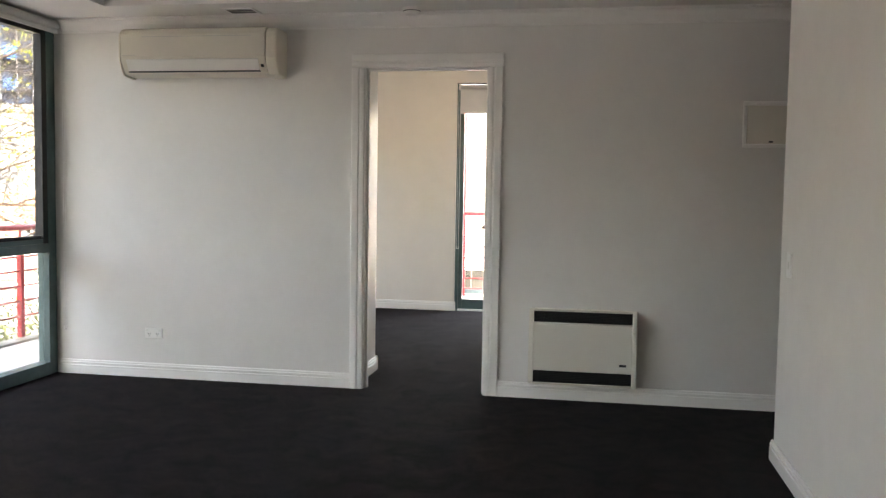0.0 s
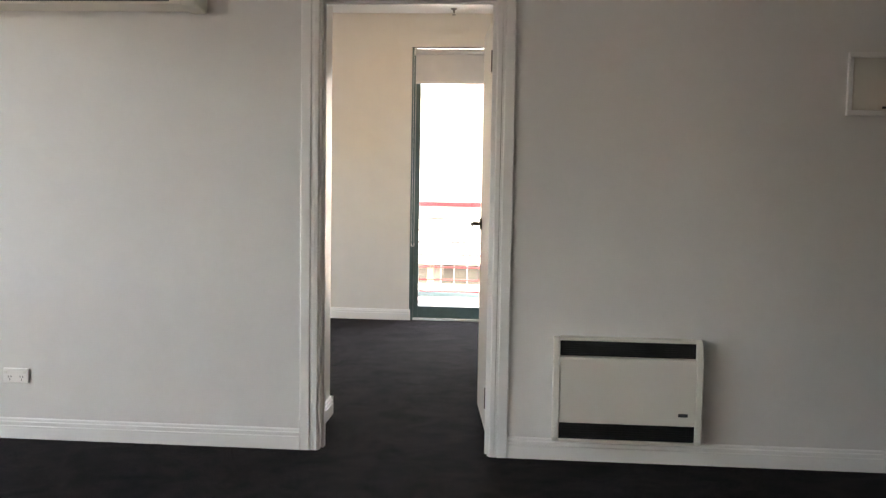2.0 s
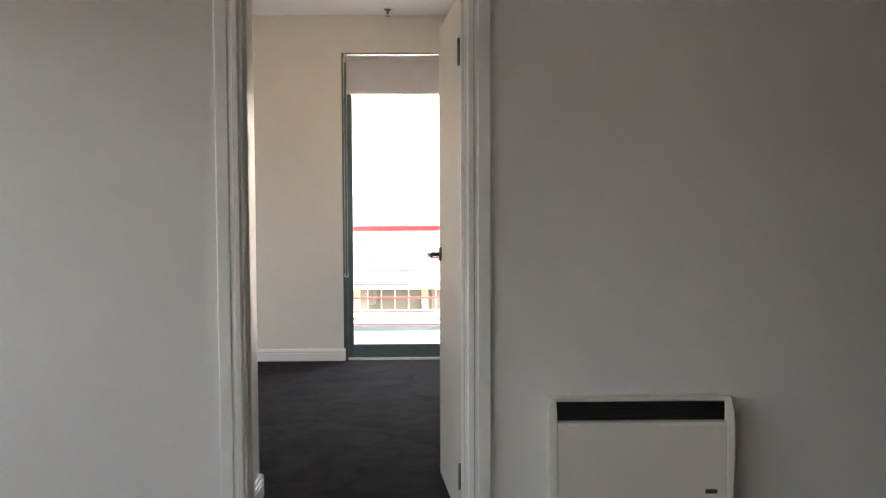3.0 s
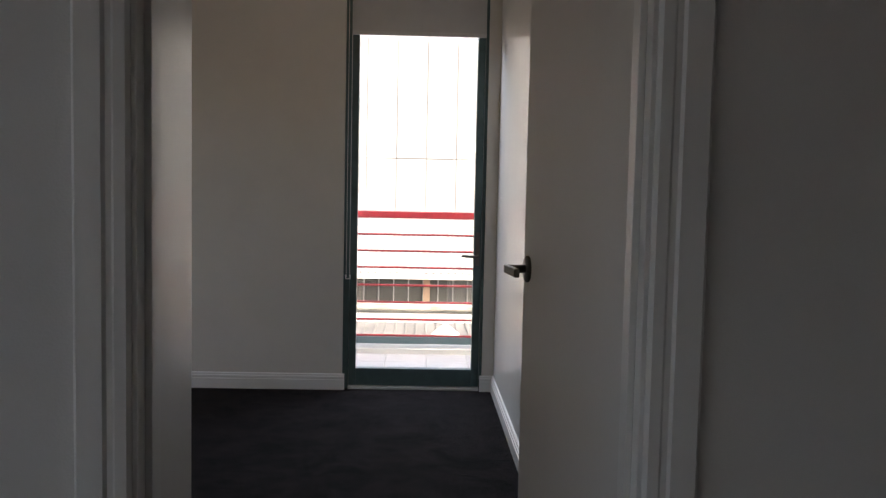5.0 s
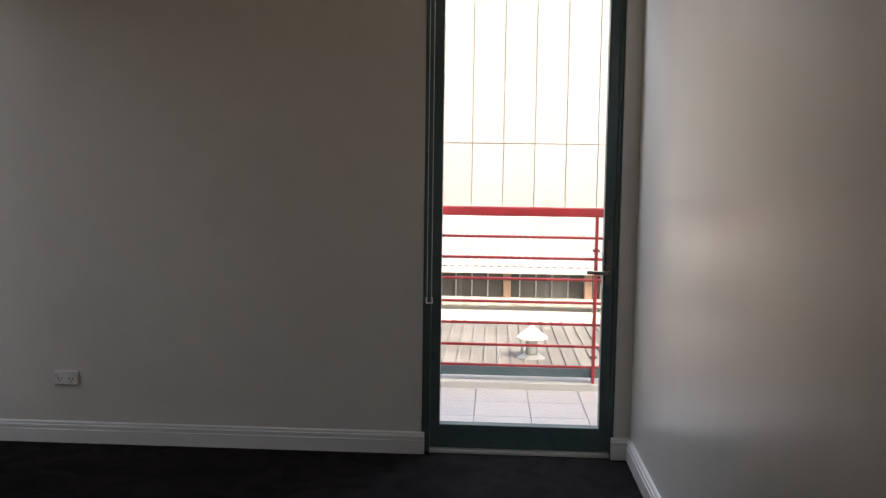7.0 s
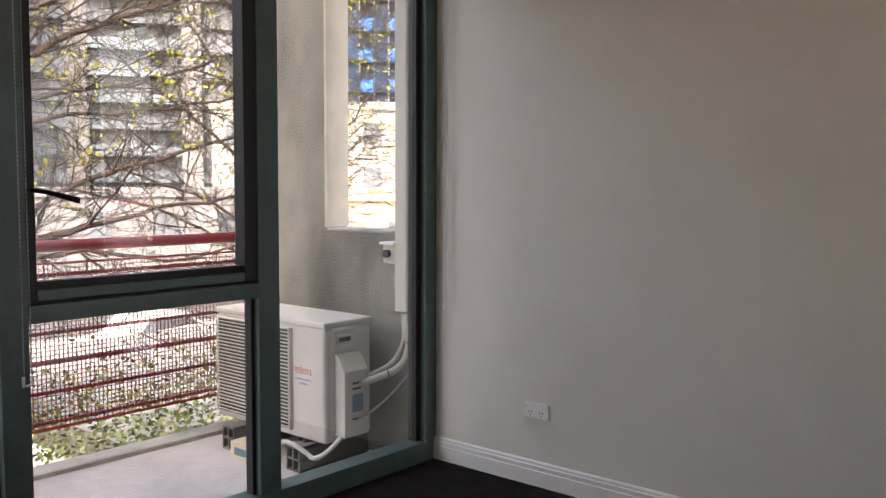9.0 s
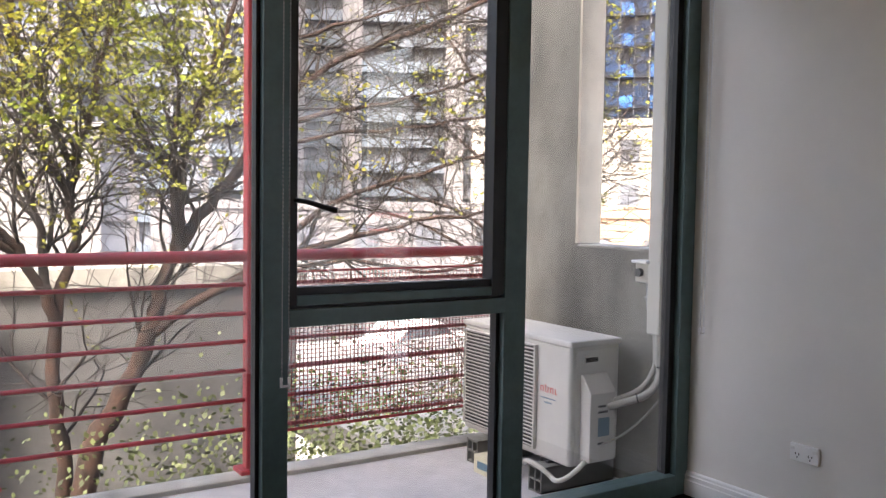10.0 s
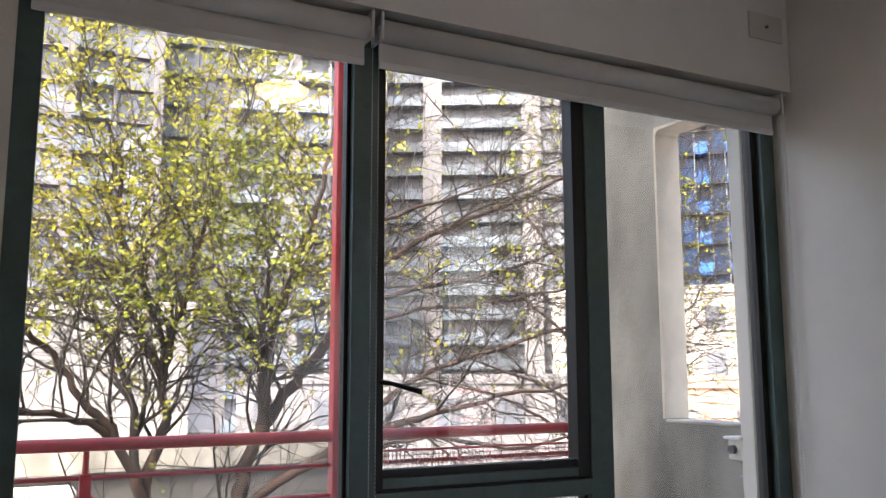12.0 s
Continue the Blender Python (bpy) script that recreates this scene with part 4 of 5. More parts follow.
# ---- terrace beyond the glazed door ----
TY = 5.24
ter = solid("terrace_floor", boxes(bmesh.new(), (-2.2, 4.0, YF + 0.14, TY, -0.22, -0.045)), GROUT, "pale square terrace tiles with grey joints", "terrace floor")
tile_bm = box(-0.1475, 0.1475, -0.1475, 0.1475, -0.009, 0.0, 0.0025, 1)
tile_me = bpy.data.meshes.new("tile")
tile_bm.to_mesh(tile_me)
tile_me.materials.append(TILE)
solid("terrace_kerb", box(-2.2, 4.0, TY - 0.03, TY + 0.20, -0.30, 0.004, 0.006, 2), RENDER_W, "pale rendered terrace kerb", "kerb")
def terrace_rail():
    th = thing("railing", "red painted steel terrace railing with horizontal bars", "railing")
    y = TY + 0.02
    part("top_rail", box(-2.0, 3.8, y - 0.018, y + 0.018, 0.996, 1.050, 0.008, 2), RED, th)
    for z in (0.873, 0.748, 0.622, 0.485, 0.355, 0.222, 0.098):
        part("bar", tube(bmesh.new(), [(-2.0, y, z), (3.8, y, z)], 0.0085, 10), RED, th, smooth=True)
    for x in (-1.6, -1.0, 0.895, 2.2, 3.5):
        p = part("post", box(x - 0.009, x + 0.009, y - 0.022, y + 0.022, 0.0, 1.0, 0.003, 2), RED, th)
        for z in (0.80, 0.16):
            part("bolt", tube(bmesh.new(), [(x - 0.020, y, z), (x + 0.020, y, z)], 0.009, 8), DARK_GREY, p)
    part("bottom_channel", box(-2.0, 3.8, y + 0.015, y + 0.055, 0.030, 0.085, 0.006, 2), TEAL, th, "teal-grey bottom channel")
terrace_rail()
tcol = thing("column", "red painted steel column rising beside the terrace railing", "column", (-0.135, TY + 0.05, 0))
part("shaft", box(-0.026, 0.026, -0.026, 0.026, 0.02, 3.4, 0.006, 2), RED, tcol)
part("base_plate", box(-0.055, 0.055, -0.05, 0.05, 0.004, 0.022, 0.003, 1), RED, tcol)

# ---- roofs and buildings beyond the terrace ----
def lower_roof():
    th = thing("lower_roof", "weathered grey ribbed metal roof below the terrace", "roof")
    bm = boxes(bmesh.new(), (-14, 16, 5.6, 16.2, -1.9, -1.5))
    part("deck", bm, TIN_G, th)
    for i in range(90):
        x = -8 + i * 0.20
        part("rib", box(x - 0.024, x + 0.024, 5.6, 16.2, -1.5, -1.476, 0.008, 1), TIN_G, th)
    part("edge_flashing", box(-14, 16, 16.2, 16.5, -1.95, -1.36, 0.02, 1), RENDER_W, th, "white edge flashing")
lower_roof()
cowl = thing("roof_cowl", "white conical roof cowl on a grey pipe", "roof vent", (0.90, 13.0, -1.47))
part("pipe", tube(bmesh.new(), [(0, 0, 0), (0, 0, 0.29)], 0.088, 20), GALV, cowl, smooth=True)
part("cap", tube(bmesh.new(), [(0, 0, 0.275), (0, 0, 0.295), (0, 0, 0.47)], [0.235, 0.235, 0.01], 28), RENDER_W, cowl, "white conical cap")
part("flashing", tube(bmesh.new(), [(0, 0, -0.02), (0, 0, 0.03)], [0.22, 0.13], 20), GALV, cowl)

def warehouse():
    th = thing("warehouse", "long white-roofed warehouse with a band of dirty windows", "building")
    y = 18.3
    part("wall", boxes(bmesh.new(), (-20, 24, y, 30, -4.4, -1.36), (-20, 24, y + 0.30, 30, -1.36, -0.70)), RENDER_W, th)
    part("ledge", box(-20, 24, y - 0.25, y + 0.3, -1.50, -1.40, 0.02, 1), CONC, th)
    part("ledge", box(-20, 24, y - 0.9, y - 0.1, -1.66, -1.60, 0.02, 1), RENDER_W, th)
    for i in range(60):
        x = 0.205 + (i - 30) * 0.34
        w = part("window", boxes(bmesh.new(), (x + 0.014, x + 0.326, y + 0.18, y + 0.20, -1.36, -0.78)), GLASS_DK, th)
        part("mullion", boxes(bmesh.new(), (x - 0.012, x + 0.012, y + 0.12, y + 0.26, -1.38, -0.74)), GALV, w)
        part("bracket", boxes(bmesh.new(), (x - 0.03, x + 0.05, y - 0.12, y + 0.12, -0.745, -0.70)), DARK_GREY, w)
    for i in range(11):
        x = 0.545 + (i - 5) * 1.70
        part("pier", boxes(bmesh.new(), (x, x + 0.15, y + 0.05, y + 0.3, -1.40, -0.72)), BRICK_O, th, "reddish brick pier")
    bm = bmesh.new()
    n, x0, x1 = 220, -16.0, 20.0
    rows = []
    for yy, zz in ((y - 0.25, -0.68), (32.0, -0.24)):
        rows.append([bm.verts.new((x0 + (x1 - x0) * k / (n * 2), yy, zz + 0.035 * (k % 2))) for k in range(n * 2 + 1)])
    for k in range(n * 2):
        bm.faces.new((rows[0][k], rows[0][k + 1], rows[1][k + 1], rows[1][k]))
    part("roof", bm, TIN_W, th, "pale corrugated sheet roof")
    part("gutter", box(-20, 24, y - 0.34, y - 0.22, -0.80, -0.68, 0.01, 1), RENDER_W, th)
warehouse()

def panel_hall():
    th = thing("panel_building", "large windowless building clad in pale upright panels", "building")
    part("core", boxes(bmesh.new(), (-10.5, 16.6, 35.12, 46, -4.4, 8.8)), PANEL_J, th)
    for z0, z1 in ((-4.0, 2.465), (2.495, 8.8)):
        me = bpy.data.meshes.new("panel")
        boxes(bmesh_tmp := bmesh.new(), (0.014, 1.233, 35.0, 35.12, z0, z1))
        bmesh_tmp.to_mesh(me)
        bmesh_tmp.free()
        me.materials.append(PANEL)
        for i in range(-9, 13):
            ob = part("panel", me, PANEL, th)
            ob.location = (i * 1.247 + 0.666, 0, 0)
panel_hall()

# ---- street side: wall, trees, towers ----
wl = thing("retaining_wall", "long grey concrete wall with a capping below the balcony", "concrete wall")
part("wall", boxes(bmesh.new(), (-10.4, -10.0, 1.1, 5.5, -4.4, 0.12)), CONC_DK, wl)
part("capping", box(-10.5, -9.9, 1.0, 5.6, 0.12, 0.38, 0.02, 1), CONC, wl, "paler weathered capping")
part("pier", boxes(bmesh.new(), (-9.9, -9.5, 1.3, 1.75, -4.4, -0.05)), CONC_DK, wl)
# White cap carries the light on the pier's top in its colour.
part("pier_cap", box(-10.0, -9.4, 1.1, 1.95, -0.05, 0.02, 0.01, 1), RENDER_W, wl)

solid("pavement", box(-30.0, -7.2, 5.7, 34.0, -4.4, -4.28, 0.02, 1), PAVING, "pale concrete forecourt beside the street", "pavement")

def tower(name, label, x, y, rot, w, d, storeys, base, wall_m, glass_m, bal=True, sh=3.0, bays=4, fin_m=None, bal_m=BALUSTRADE, fin_k=(0.45, 0.14)):
    th = thing(name, label, "tower block", (x, y, base))
    th.matrix_basis = pose(x, y, base, 0, 0, rot)
    H = storeys * sh
    part("core", boxes(bmesh.new(), (-w / 2, w / 2, 0.6, d, 0, H)), wall_m, th)
    bw = w / bays
    gm = bpy.data.meshes.new("window")
    tmp = boxes(bmesh.new(), (0.12, bw - 0.12, 0.45, 0.60, 0.35, sh - 0.25))
    tmp.to_mesh(gm); tmp.free(); gm.materials.append(glass_m)
    sm = bpy.data.meshes.new("slab")
    tmp = boxes(bmesh.new(), (-w / 2 - 0.1, w / 2 + 0.1, 0.0, 0.62, 0, 0.28))
    tmp.to_mesh(sm); tmp.free(); sm.materials.append(wall_m)
    bm_ = bpy.data.meshes.new("balustrade")
    tmp = boxes(bmesh.new(), (0.1, bw * 0.92, -0.75, -0.68, 0.05, 1.15), (0.1, bw * 0.92, -0.75, 0.5, -0.05, 0.12))
    tmp.to_mesh(bm_); tmp.free(); bm_.materials.append(bal_m)
    for s in range(storeys):
        part("slab", sm, wall_m, th).location = (0, 0, s * sh)
        for b in range(bays):
            o = part("window", gm, glass_m, th)
            o.location = (-w / 2 + b * bw, 0, s * sh)
            if bal and b % 2 == 0:
                part("balcony", bm_, bal_m, th).location = (-w / 2 + b * bw, 0, s * sh)
    for b in range(bays + 1):
        k = fin_k[b % 2]
        part("fin", boxes(bmesh.new(), (-w / 2 + b * bw - k, -w / 2 + b * bw + k, -0.15, 0.6, 0, H)), fin_m or (TOWER_W if b % 2 == 0 else wall_m), th)

def pillar_tower(label, x, y, rot, storeys, base, sh):
    """Apartment block: pale full-height piers with recessed balconies and glass between them."""
    th = thing("tower_block", label, "tower block")
    th.matrix_basis = pose(x, y, base, 0, 0, rot)
    H = storeys * sh
    piers = (-21.5, -14.0, -7.0, 5.6, 13.5, 21.0)
    part("core", boxes(bmesh.new(), (-22.5, 22.5, 0.7, 16, 0, H)), TOWER_G, th)
    for i, px in enumerate(piers):
        part("pier", boxes(bmesh.new(), (px - 1.2, px + 1.2, -0.5, 0.7, 0, H + 1.2)), TOWER_P, th, "pale concrete pier")
    for a, b in zip(piers, piers[1:]):
        w = b - a - 2.4
        n = max(3, round(w / 1.7))
        sm, gm, bmx = (bpy.data.meshes.new(k) for k in ("slab", "window", "balustrade"))
        for me, bs, m in ((sm, [(0, w, 0.0, 0.7, -0.12, 0.12)], TOWER_W), (gm, [(0.06, w / n - 0.06, 0.58, 0.7, 0.15, sh - 0.25)], TOWER_GL),
                          (bmx, [(0.05, w * 0.48, -0.88, -0.80, 0.1, 1.15), (w * 0.52, w - 0.05, -0.88, -0.80, 0.1, 1.15), (0, w, -0.92, 0.0, -0.12, 0.1)], BALUSTRADE)):
            tmp = boxes(bmesh.new(), *bs)
            tmp.to_mesh(me); tmp.free(); me.materials.append(m)
        for st in range(storeys):
            part("slab", sm, TOWER_W, th).location = (a + 1.2, 0, st * sh)
            if a in (-14.0, -7.0, 13.5):
                part("balcony", bmx, BALUSTRADE, th).location = (a + 1.2, 0, st * sh)
            for k in range(n):
                part("window", gm, TOWER_GL, th).location = (a + 1.2 + k * w / n, 0, st * sh)
pillar_tower("tall pale apartment tower with piers and recessed glazed balconies", -93.0, 55.5, 60, 15, -4.4, 3.05)
tower("tower_block", "grey office tower with banded windows behind the trees", -84, 24, 74, 20, 15, 16, -4.4, TOWER_G, TOWER_GL, True, 3.2, 6)
tower("tower_block", "tall pale tower with glazed balconies behind the leaves", -80, 2, 88, 22, 15, 18, -4.4, TOWER_W, TOWER_GL, True, 3.1, 6)
tower("tower_block", "dark blue glass tower with blue balconies", -60, 65, 45, 32, 16, 26, -4.4, TOWER_N, TOWER_BL, True, 3.0, 22, TOWER_F, BALUSTRADE_N, (0.055, 0.035))
def low_block(x, y, rot, w, h, d, m, label, nwin, z0=1.0):
    th = thing("low_building", label, "building")
    th.matrix_basis = pose(x, y, -4.4, 0, 0, rot)
    part("wall", boxes(bmesh.new(), (-w / 2, w / 2, 0, d, 0, h)), m, th)
    part("parapet", box(-w / 2 - 0.15, w / 2 + 0.15, -0.15, d, h, h + 0.5, 0.03, 1), m, th)
    for i in range(nwin):
        c = -w / 2 + (i + 0.5) * w / nwin
        for zz in ([h - 2.2] if h < 6 else [h - 2.2, h - 5.0]):
            wd = part("window", boxes(bmesh.new(), (c - w / nwin * 0.20, c + w / nwin * 0.20, -0.02, 0.1, zz, zz + 1.4)), TOWER_GL, th)
            part("sill", boxes(bmesh.new(), (c - w / nwin * 0.23, c + w / nwin * 0.23, -0.12, 0.05, zz - 0.12, zz)), CONC, wd)
low_block(-27, 3.4, 80, 6.0, 7.2, 8, LOW_W, "blank white rendered building across the street", 0)
low_block(-40, 24, 60, 26, 5.0, 6, TOWER_W, "low grey street building with windows", 8)
low_block(-37, 42, 43, 26, 10.4, 8, RENDER_C, "cream two-storey street building with windows", 9)
low_block(-24, 25, 45, 9, 5.0, 3, BRICK_O, "low orange brick street building", 4)

def car(x, y, rot, m, label):
    th = thing("parked_car", label, "car")
    th.matrix_basis = pose(x, y, -4.4, 0, 0, rot)
    prof = [(0, 0.3), (0, 0.75), (0.15, 0.85), (1.0, 0.95), (1.6, 1.42), (3.1, 1.45), (3.8, 1.0), (4.2, 0.92), (4.3, 0.6), (4.3, 0.3)]
    soft_edges(part("body", prism(bmesh.new(), prof, lambda u, v, w: (u, w, v), 1.75), m, th), 0.08, 2)
    gl = [(1.12, 0.98), (1.62, 1.38), (3.05, 1.40), (3.62, 1.02)]
    part("side_glass", prism(bmesh.new(), gl, lambda u, v, w: (u, -0.01 + w, v), 1.77), TOWER_GL, th)
    for wx in (0.85, 3.4):
        for wy in (0.0, 1.58):
            t = part("wheel", tube(bmesh.new(), [(wx, wy - 0.02, 0.32), (wx, wy + 0.19, 0.32)], 0.32, 20), BLACK, th)
            part("rim", tube(bmesh.new(), [(wx, wy - 0.03, 0.32), (wx, wy + 0.20, 0.32)], 0.19, 16), GALV, t)
CARW = mat("white_car_paint", (0.72, 0.72, 0.72), 0.25, var=0.03)
CARD = mat("silver_car_paint", (0.35, 0.36, 0.38), 0.3, 0.5, var=0.05)
for i, (x, y) in enumerate(((-24, 14), (-23, 19.5), (-21, 25), (-20, 31))):
    car(x, y, 100 + 3 * i, CARW if i % 2 == 0 else CARD, "white hatchback parked on the street" if i % 2 == 0 else "silver hatchback parked on the street")

# ---- trees ----
def tree(label, limbs, seed, leaf_lo, leaf_y, leafy, length=(0.8, 1.7), sparse=0.8):
    """limbs: hand-laid main limbs as (radii, points). Side branches leave them in a spiral, bend upwards and
    divide twice more; the last twigs carry sprays of leaves, more of them high up and at small y."""
    rng = random.Random(seed)
    verts, faces, tv, tf, LV, LF = [], [], [], [], [], []
    top = max(p[2] for _, pts in limbs for p in pts)
    def bar(V, F, pts, rs, sides):
        base = len(V)
        up = None
        for i, p in enumerate(pts):
            d = (pts[min(i + 1, len(pts) - 1)] - pts[max(i - 1, 0)]).normalized()
            up = d.orthogonal().normalized() if up is None else (up - d * up.dot(d)).normalized()
            sd = d.cross(up)
            for k in range(sides):
                a = 2 * math.pi * k / sides
                V.append(p + rs[i] * (up * math.cos(a) + sd * math.sin(a)))
        for i in range(len(pts) - 1):
            for k in range(sides):
                a, b = base + i * sides + k, base + i * sides + (k + 1) % sides
                F.append((a, b, b + sides, a + sides))
    def leaf(c, a, size):
        b = a.orthogonal().normalized()
        b = (b * math.cos(k := rng.uniform(0, 6.28)) + a.cross(b) * math.sin(k))
        w, fold = rng.uniform(0.24, 0.36), a.cross(b) * size * rng.uniform(-0.15, 0.15)
        i = len(LV)
        LV.extend((c, c + a * size * 0.30 + b * size * w, c + a * size * 0.72 + b * size * w * 0.7 + fold, c + a * size + fold * 2, c + a * size * 0.72 - b * size * w * 0.7 + fold, c + a * size * 0.30 - b * size * w))
        LF.extend(((i, i + 1, i + 2, i + 3), (i, i + 3, i + 4, i + 5)))
    def spray(pts):
        high = (pts[-1].z - leaf_lo) / max(0.3, top - leaf_lo)
        chance = leafy * min(1.0, max(0.04, high * 1.5)) * (1.0 if pts[-1].y < leaf_y else 0.09)
        if rng.random() > chance:
            return
        for q, q1 in zip(pts[1:], pts[2:] + [pts[-1] + (pts[-1] - pts[-2]) * 0.5]):
            for _ in range(rng.choice((2, 2, 3))):
                d = (q1 - q).normalized()
                a = (d * 0.5 + Vector((rng.gauss(0, 0.7), rng.gauss(0, 0.7), rng.gauss(-0.15, 0.4)))).normalized()
                leaf(q.lerp(q1, rng.random()) + a * 0.01, a, rng.uniform(0.032, 0.064))
    def grow(p, d, size, r, level):
        n = 6 if level < 3 else 4
        pts, rs, q = [p], [r], p.copy()
        turn = Vector((rng.gauss(0, 0.06), rng.gauss(0, 0.06), rng.gauss(0.01, 0.05)))
        for i in range(n):
            d = (d + turn + Vector((rng.gauss(0, 0.13), rng.gauss(0, 0.13), rng.gauss(0, 0.11)))).normalized()
            q = q + d * size / n
            pts.append(q.copy())
            rs.append(max(0.0032, r * (1 - 0.72 * (i + 1) / n)))
        bar(tv, tf, pts, rs, 5 if r > 0.011 else 3)
        if level >= 3:
            spray(pts)
            return
        spin = rng.uniform(0, 6.28)
        for i in range(1, n + 1):
            if rng.random() < sparse:
                spin += 2.4 + rng.gauss(0, 0.3)
                e = (pts[i] - pts[i - 1]).normalized()
                o = e.orthogonal().normalized()
                side = o * math.cos(spin) + e.cross(o) * math.sin(spin)
                a = radians(rng.uniform(28, 64)) if i < n else radians(rng.uniform(5, 25))
                nd = (e * math.cos(a) + side * math.sin(a) + Vector((0, 0, 0.04))).normalized()
                grow(pts[i], nd, size * rng.uniform(0.48, 0.72), max(0.0040, rs[i] * 0.72), level + 1)
    for rs, pts in limbs:
        P = [Vector(p) for p in pts]
        dense, dr = [], []
        for i in range(len(P) - 1):
            for k in range(4):
                t = k / 4
                a, b = P[max(i - 1, 0)], P[min(i + 2, len(P) - 1)]
                q = 0.5 * ((2 * P[i]) + (P[i + 1] - a) * t + (2 * a - 5 * P[i] + 4 * P[i + 1] - b) * t * t + (3 * P[i] - a - 3 * P[i + 1] + b) * t ** 3)
                dense.append(q + Vector((rng.gauss(0, 0.018), rng.gauss(0, 0.018), rng.gauss(0, 0.014))))
                dr.append((rs[0] + (rs[1] - rs[0]) * (i + t) / (len(P) - 1)) * rng.uniform(0.90, 1.12))
        dense.append(P[-1]); dr.append(rs[1])
        bar(verts, faces, dense, dr, 9)
        spin = rng.uniform(0, 6.28)
        for i in range(4, len(dense)):
            if dense[i].z > -1.2 and rng.random() < sparse * (0.42 if dense[i].z < 0.6 else 0.80):
                spin += 2.4 + rng.gauss(0, 0.4)
                e = (dense[i] - dense[i - 1]).normalized()
                o = e.orthogonal().normalized()
                side = o * math.cos(spin) + e.cross(o) * math.sin(spin)
                grow(dense[i], (e * 0.62 + side * 0.75 + Vector((0, 0, 0.06))).normalized(), rng.uniform(*length), min(0.018, dr[i] * 0.5), 1)
                if dense[i].z > 0.2 and rng.random() < 0.45:
                    grow(dense[i], (e * 0.8 - side * 0.6 + Vector((0, 0, 0.1))).normalized(), rng.uniform(*length) * 0.7, min(0.010, dr[i] * 0.4), 2)
        grow(dense[-1], (dense[-1] - dense[-2]).normalized(), 1.4, rs[1], 0)
    th = thing("tree", label, "tree", limbs[0][1][0])
    off = Vector(limbs[0][1][0])
    def mesh_of(name, V, F, m):
        me = bpy.data.meshes.new(name)
        me.from_pydata([tuple(v - off) for v in V], [], F)
        me.materials.append(m)
        ob = new(name, me)
        ob.parent = th
        for p in me.polygons:
            p.use_smooth = True
        return ob
    mesh_of("trunk", verts, faces, BARK)
    tagged(mesh_of("branches", tv, tf, TWIG), kind="stuff")
    tagged(mesh_of("crown", LV, LF, LEAVES), kind="stuff")

stem_left = ((0.075, 0.045), [(-7.4, 2.45, -4.4), (-7.4, 2.38, -2.4), (-7.4, 2.31, -1.05), (-7.4, 2.27, -0.43), (-7.4, 2.27, 0.1), (-7.4, 2.21, 0.43)])
bough_left = ((0.045, 0.016), [(-7.4, 2.24, 0.3), (-7.35, 1.99, 0.75), (-7.3, 1.77, 0.98), (-7.3, 1.53, 1.33), (-7.2, 1.25, 1.62), (-7.2, 0.9, 2.0)])
bough_low = ((0.034, 0.012), [(-7.35, 2.0, 0.72), (-7.2, 1.65, 0.86), (-7.1, 1.25, 0.92), (-7.0, 0.7, 1.15)])
fork_mid = ((0.052, 0.034), [(-7.4, 2.27, 0.1), (-7.45, 2.36, 0.47), (-7.5, 2.44, 0.8), (-7.5, 2.42, 1.2)])
leader_left = ((0.036, 0.016), [(-7.5, 2.42, 1.15), (-7.6, 2.25, 1.5), (-7.6, 2.12, 1.9), (-7.6, 2.05, 2.4), (-7.5, 1.96, 3.1)])
leader_mid = ((0.036, 0.015), [(-7.5, 2.42, 1.15), (-7.45, 2.5, 1.6), (-7.4, 2.6, 2.05), (-7.4, 2.72, 2.5), (-7.4, 2.88, 3.1)])
stem_right = ((0.105, 0.050), [(-7.35, 2.4, -2.4), (-7.2, 2.51, -1.02), (-7.2, 2.71, -0.6), (-7.2, 3.0, 0.01), (-7.2, 3.08, 0.4), (-7.2, 3.23, 0.76)])
leader_right = ((0.042, 0.016), [(-7.2, 3.2, 0.7), (-7.2, 3.24, 1.0), (-7.15, 3.22, 1.35), (-7.1, 3.27, 1.6), (-7.1, 3.42, 2.0), (-7.0, 3.55, 2.5), (-7.0, 3.7, 3.1)])
bough_right = ((0.055, 0.020), [(-7.2, 3.22, 0.74), (-7.3, 3.45, 1.0), (-7.4, 3.84, 1.47), (-7.4, 4.2, 2.0), (-7.3, 4.65, 2.42), (-7.2, 5.48, 2.8), (-7.1, 6.5, 3.3)])
sweep_low = ((0.050, 0.012), [(-7.2, 2.98, 0.0), (-7.0, 3.46, 0.36), (-6.9, 4.1, 0.66), (-6.8, 4.68, 0.83), (-6.7, 5.29, 0.98), (-6.6, 6.2, 1.1)])
sweep_mid = ((0.030, 0.010), [(-6.95, 3.76, 0.52), (-6.9, 4.4, 1.08), (-6.8, 5.1, 1.36), (-6.7, 6.1, 1.66), (-6.6, 7.0, 2.1)])
sweep_down = ((0.026, 0.009), [(-7.0, 3.5, 0.38), (-6.7, 4.06, 0.58), (-6.6, 4.7, 0.62), (-6.5, 5.43, 0.52), (-6.4, 6.2, 0.7)])
sweep_high = ((0.030, 0.010), [(-7.4, 4.0, 1.75), (-7.2, 4.7, 2.0), (-7.1, 5.4, 2.15), (-7.0, 6.4, 2.5)])
sweep_fan = ((0.024, 0.008), [(-7.4, 3.84, 1.47), (-7.2, 4.5, 1.74), (-7.0, 5.3, 1.86), (-6.8, 6.3, 2.08), (-6.7, 7.2, 2.5)])
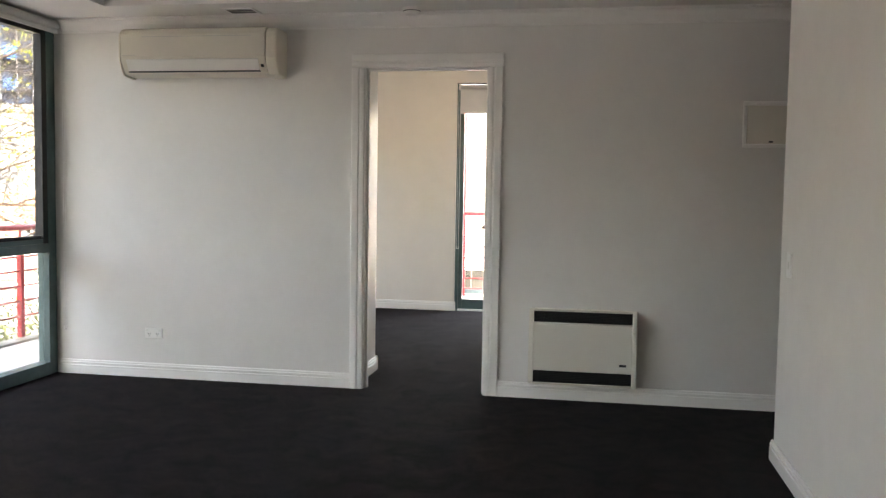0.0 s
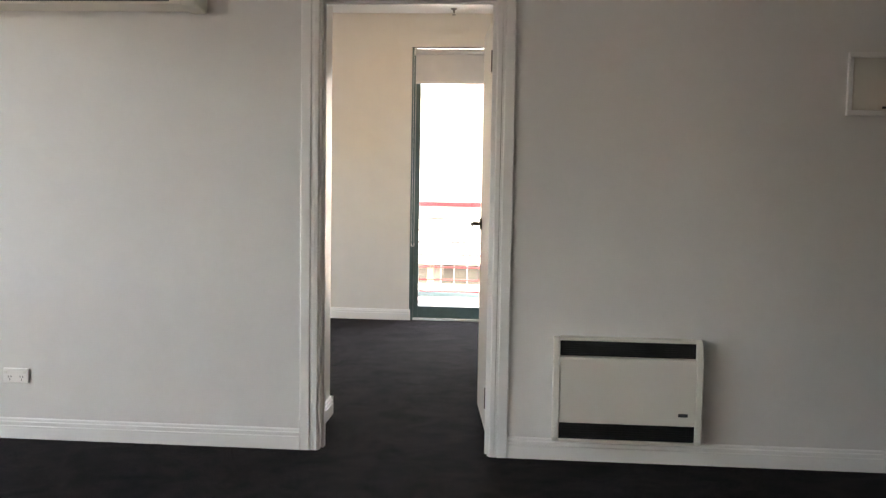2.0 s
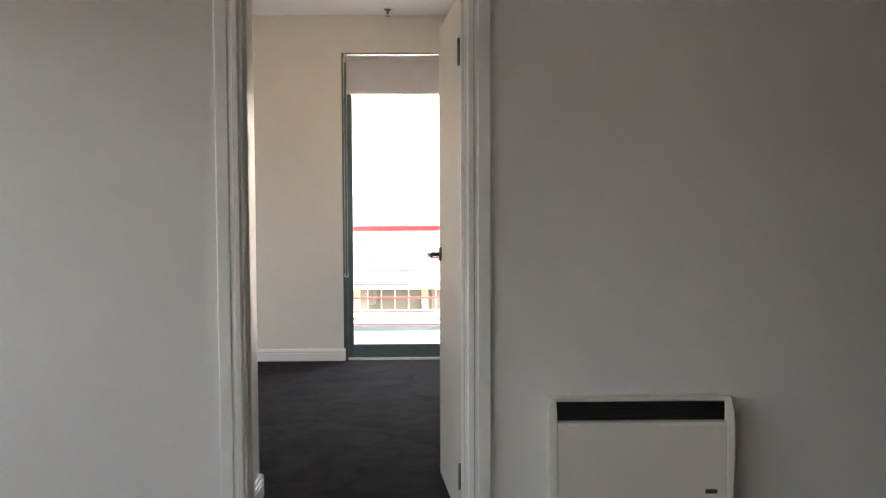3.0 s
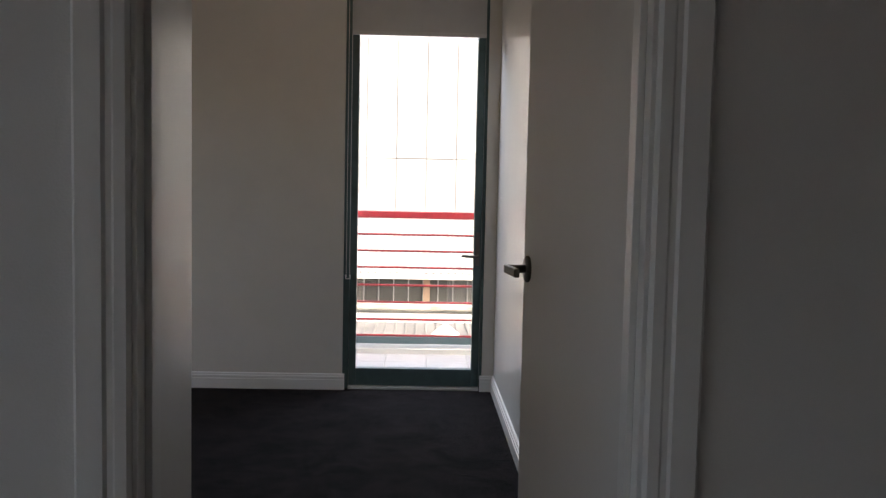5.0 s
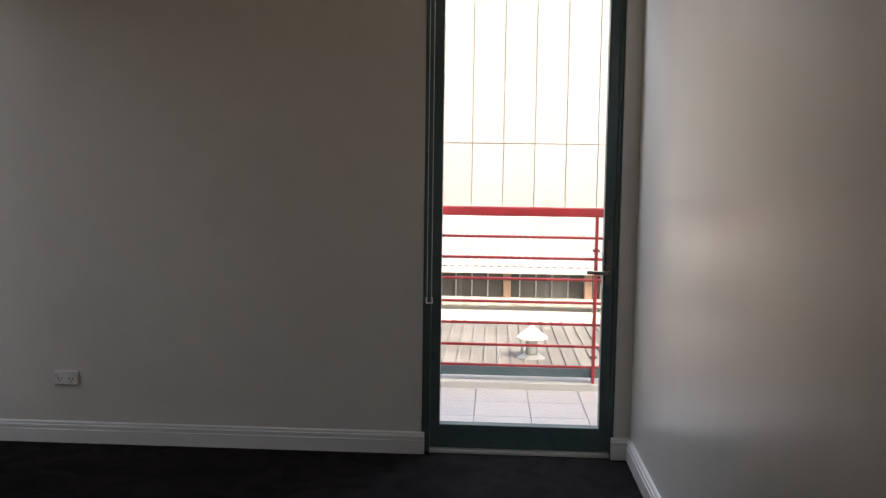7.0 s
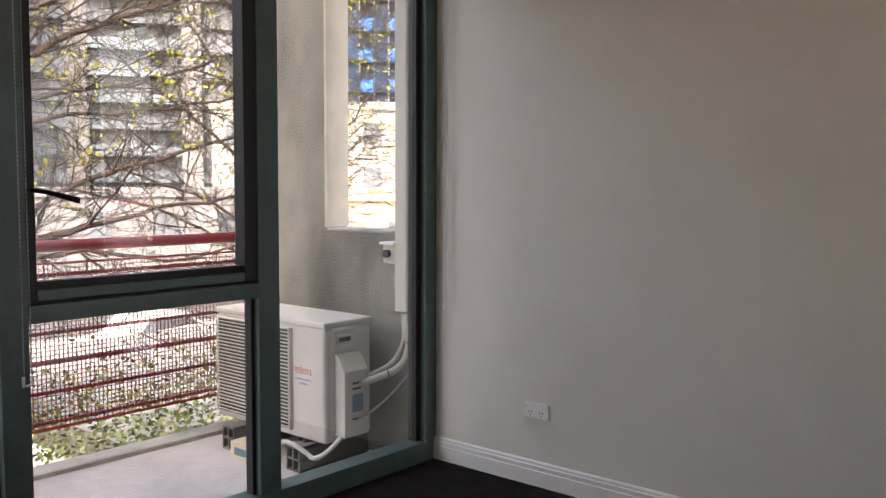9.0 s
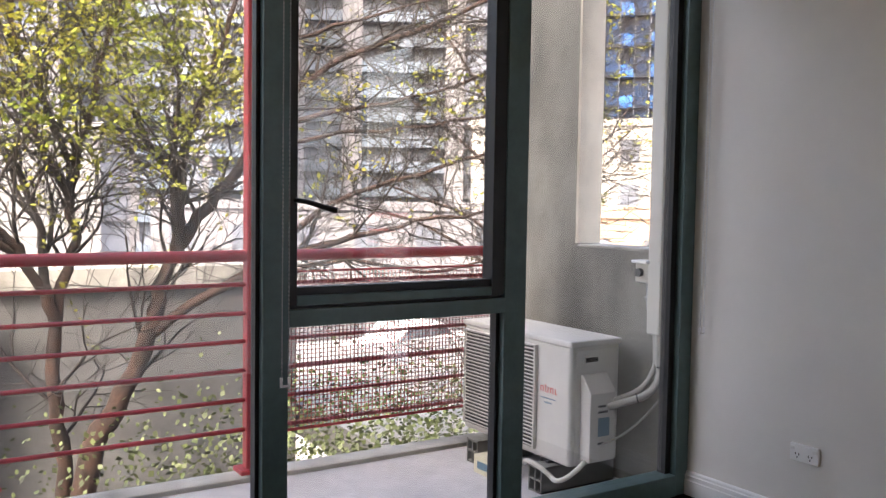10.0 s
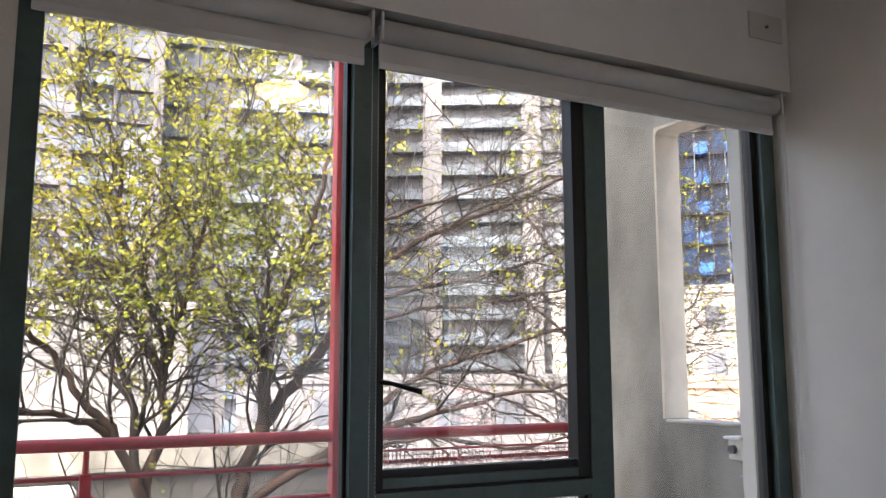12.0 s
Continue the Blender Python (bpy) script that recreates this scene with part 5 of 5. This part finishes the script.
sweep_top = ((0.024, 0.008), [(-7.1, 3.42, 2.0), (-6.9, 4.0, 2.45), (-6.8, 4.7, 2.78), (-6.7, 5.6, 3.1)])
tree("multi-stemmed street tree with flaking bark and thin yellow-green leaves",
     [stem_left, bough_left, bough_low, fork_mid, leader_left, leader_mid, stem_right, leader_right, bough_right, sweep_low, sweep_mid, sweep_down, sweep_high, sweep_fan, sweep_top], 5, 1.0, 3.7, 0.92, (0.75, 1.6), 0.90)
stem_bare = ((0.09, 0.035), [(-6.0, 6.2, -4.4), (-6.05, 6.2, -2.2), (-6.1, 6.2, -0.2), (-6.2, 6.3, 1.4), (-6.3, 6.35, 3.0)])
tree("bare spreading street tree with few yellowing leaves", [stem_bare,
    ((0.026, 0.008), [(-6.1, 6.2, 0.0), (-6.7, 6.9, 0.45), (-7.4, 7.8, 0.75), (-8.2, 8.9, 1.15)]),
    ((0.026, 0.008), [(-6.15, 6.25, 0.9), (-6.8, 7.2, 1.5), (-7.6, 8.4, 1.9), (-8.3, 9.6, 2.5)]),
    ((0.020, 0.008), [(-6.1, 6.2, 0.2), (-6.5, 5.9, 0.6), (-7.0, 5.6, 0.9), (-7.6, 5.3, 1.1)]),
], 11, -0.5, 99.0, 0.06, (0.6, 1.4), 0.80)

stem_far = ((0.10, 0.04), [(-13.0, 11.4, -4.4), (-13.0, 11.4, -1.5), (-13.1, 11.3, 0.6), (-13.1, 11.1, 2.4), (-13.2, 10.9, 4.6)])
tree("bare street tree standing further along the street", [stem_far,
    ((0.036, 0.010), [(-13.1, 11.3, 0.2), (-12.8, 10.0, 0.9), (-12.6, 8.6, 1.3), (-12.4, 7.0, 1.9)]),
    ((0.036, 0.010), [(-13.1, 11.2, 1.4), (-13.0, 9.8, 2.4), (-12.9, 8.4, 3.2), (-12.8, 6.9, 4.2)]),
    ((0.032, 0.010), [(-13.1, 11.1, 2.4), (-13.0, 9.9, 3.8), (-12.9, 8.7, 5.0), (-12.8, 7.5, 6.0)]),
    ((0.032, 0.010), [(-13.1, 11.3, 0.8), (-13.2, 12.4, 1.6), (-13.3, 13.6, 2.1), (-13.4, 14.8, 2.9)]),
], 23, 0.0, 99.0, 0.10, (1.2, 2.4), 0.8)

def shrubs():
    rng = random.Random(3)
    th = thing("shrub", "low leafy shrub below the balcony edge", "shrub", (-6.3, 4.9, -1.15), kind="stuff")
    V, F = [], []
    for _ in range(9500):
        c = Vector((rng.gauss(0, 0.7), rng.gauss(0, 1.5), rng.gauss(0, 0.42)))
        a = Vector((rng.gauss(0, 1), rng.gauss(0, 1), rng.gauss(0, 1))).normalized()
        b = a.orthogonal()
        s = rng.uniform(0.03, 0.065)
        i = len(V)
        V += [c, c + a * s * .5 + b * s * .3, c + a * s, c + a * s * .5 - b * s * .3]
        F.append((i, i + 1, i + 2, i + 3))
    me = bpy.data.meshes.new("crown")
    me.from_pydata([tuple(v) for v in V], [], F)
    me.materials.append(BUSH)
    o = new("crown", me)
    o.parent = th
    part("stem", tube(bmesh.new(), [(0, 0, -3.25), (0.05, 0.1, 0)], [0.08, 0.03], 8), BARK, th)
shrubs()

# ---- terrace tiles ----
for i in range(-4, 8):
    for j in range(4):
        y = YF + 0.30 + j * 0.30
        if y + 0.15 < TY + 0.01:
            o = part("tile", tile_me, TILE, ter)
            o.location = (0.05 + i * 0.30, y, -0.036)
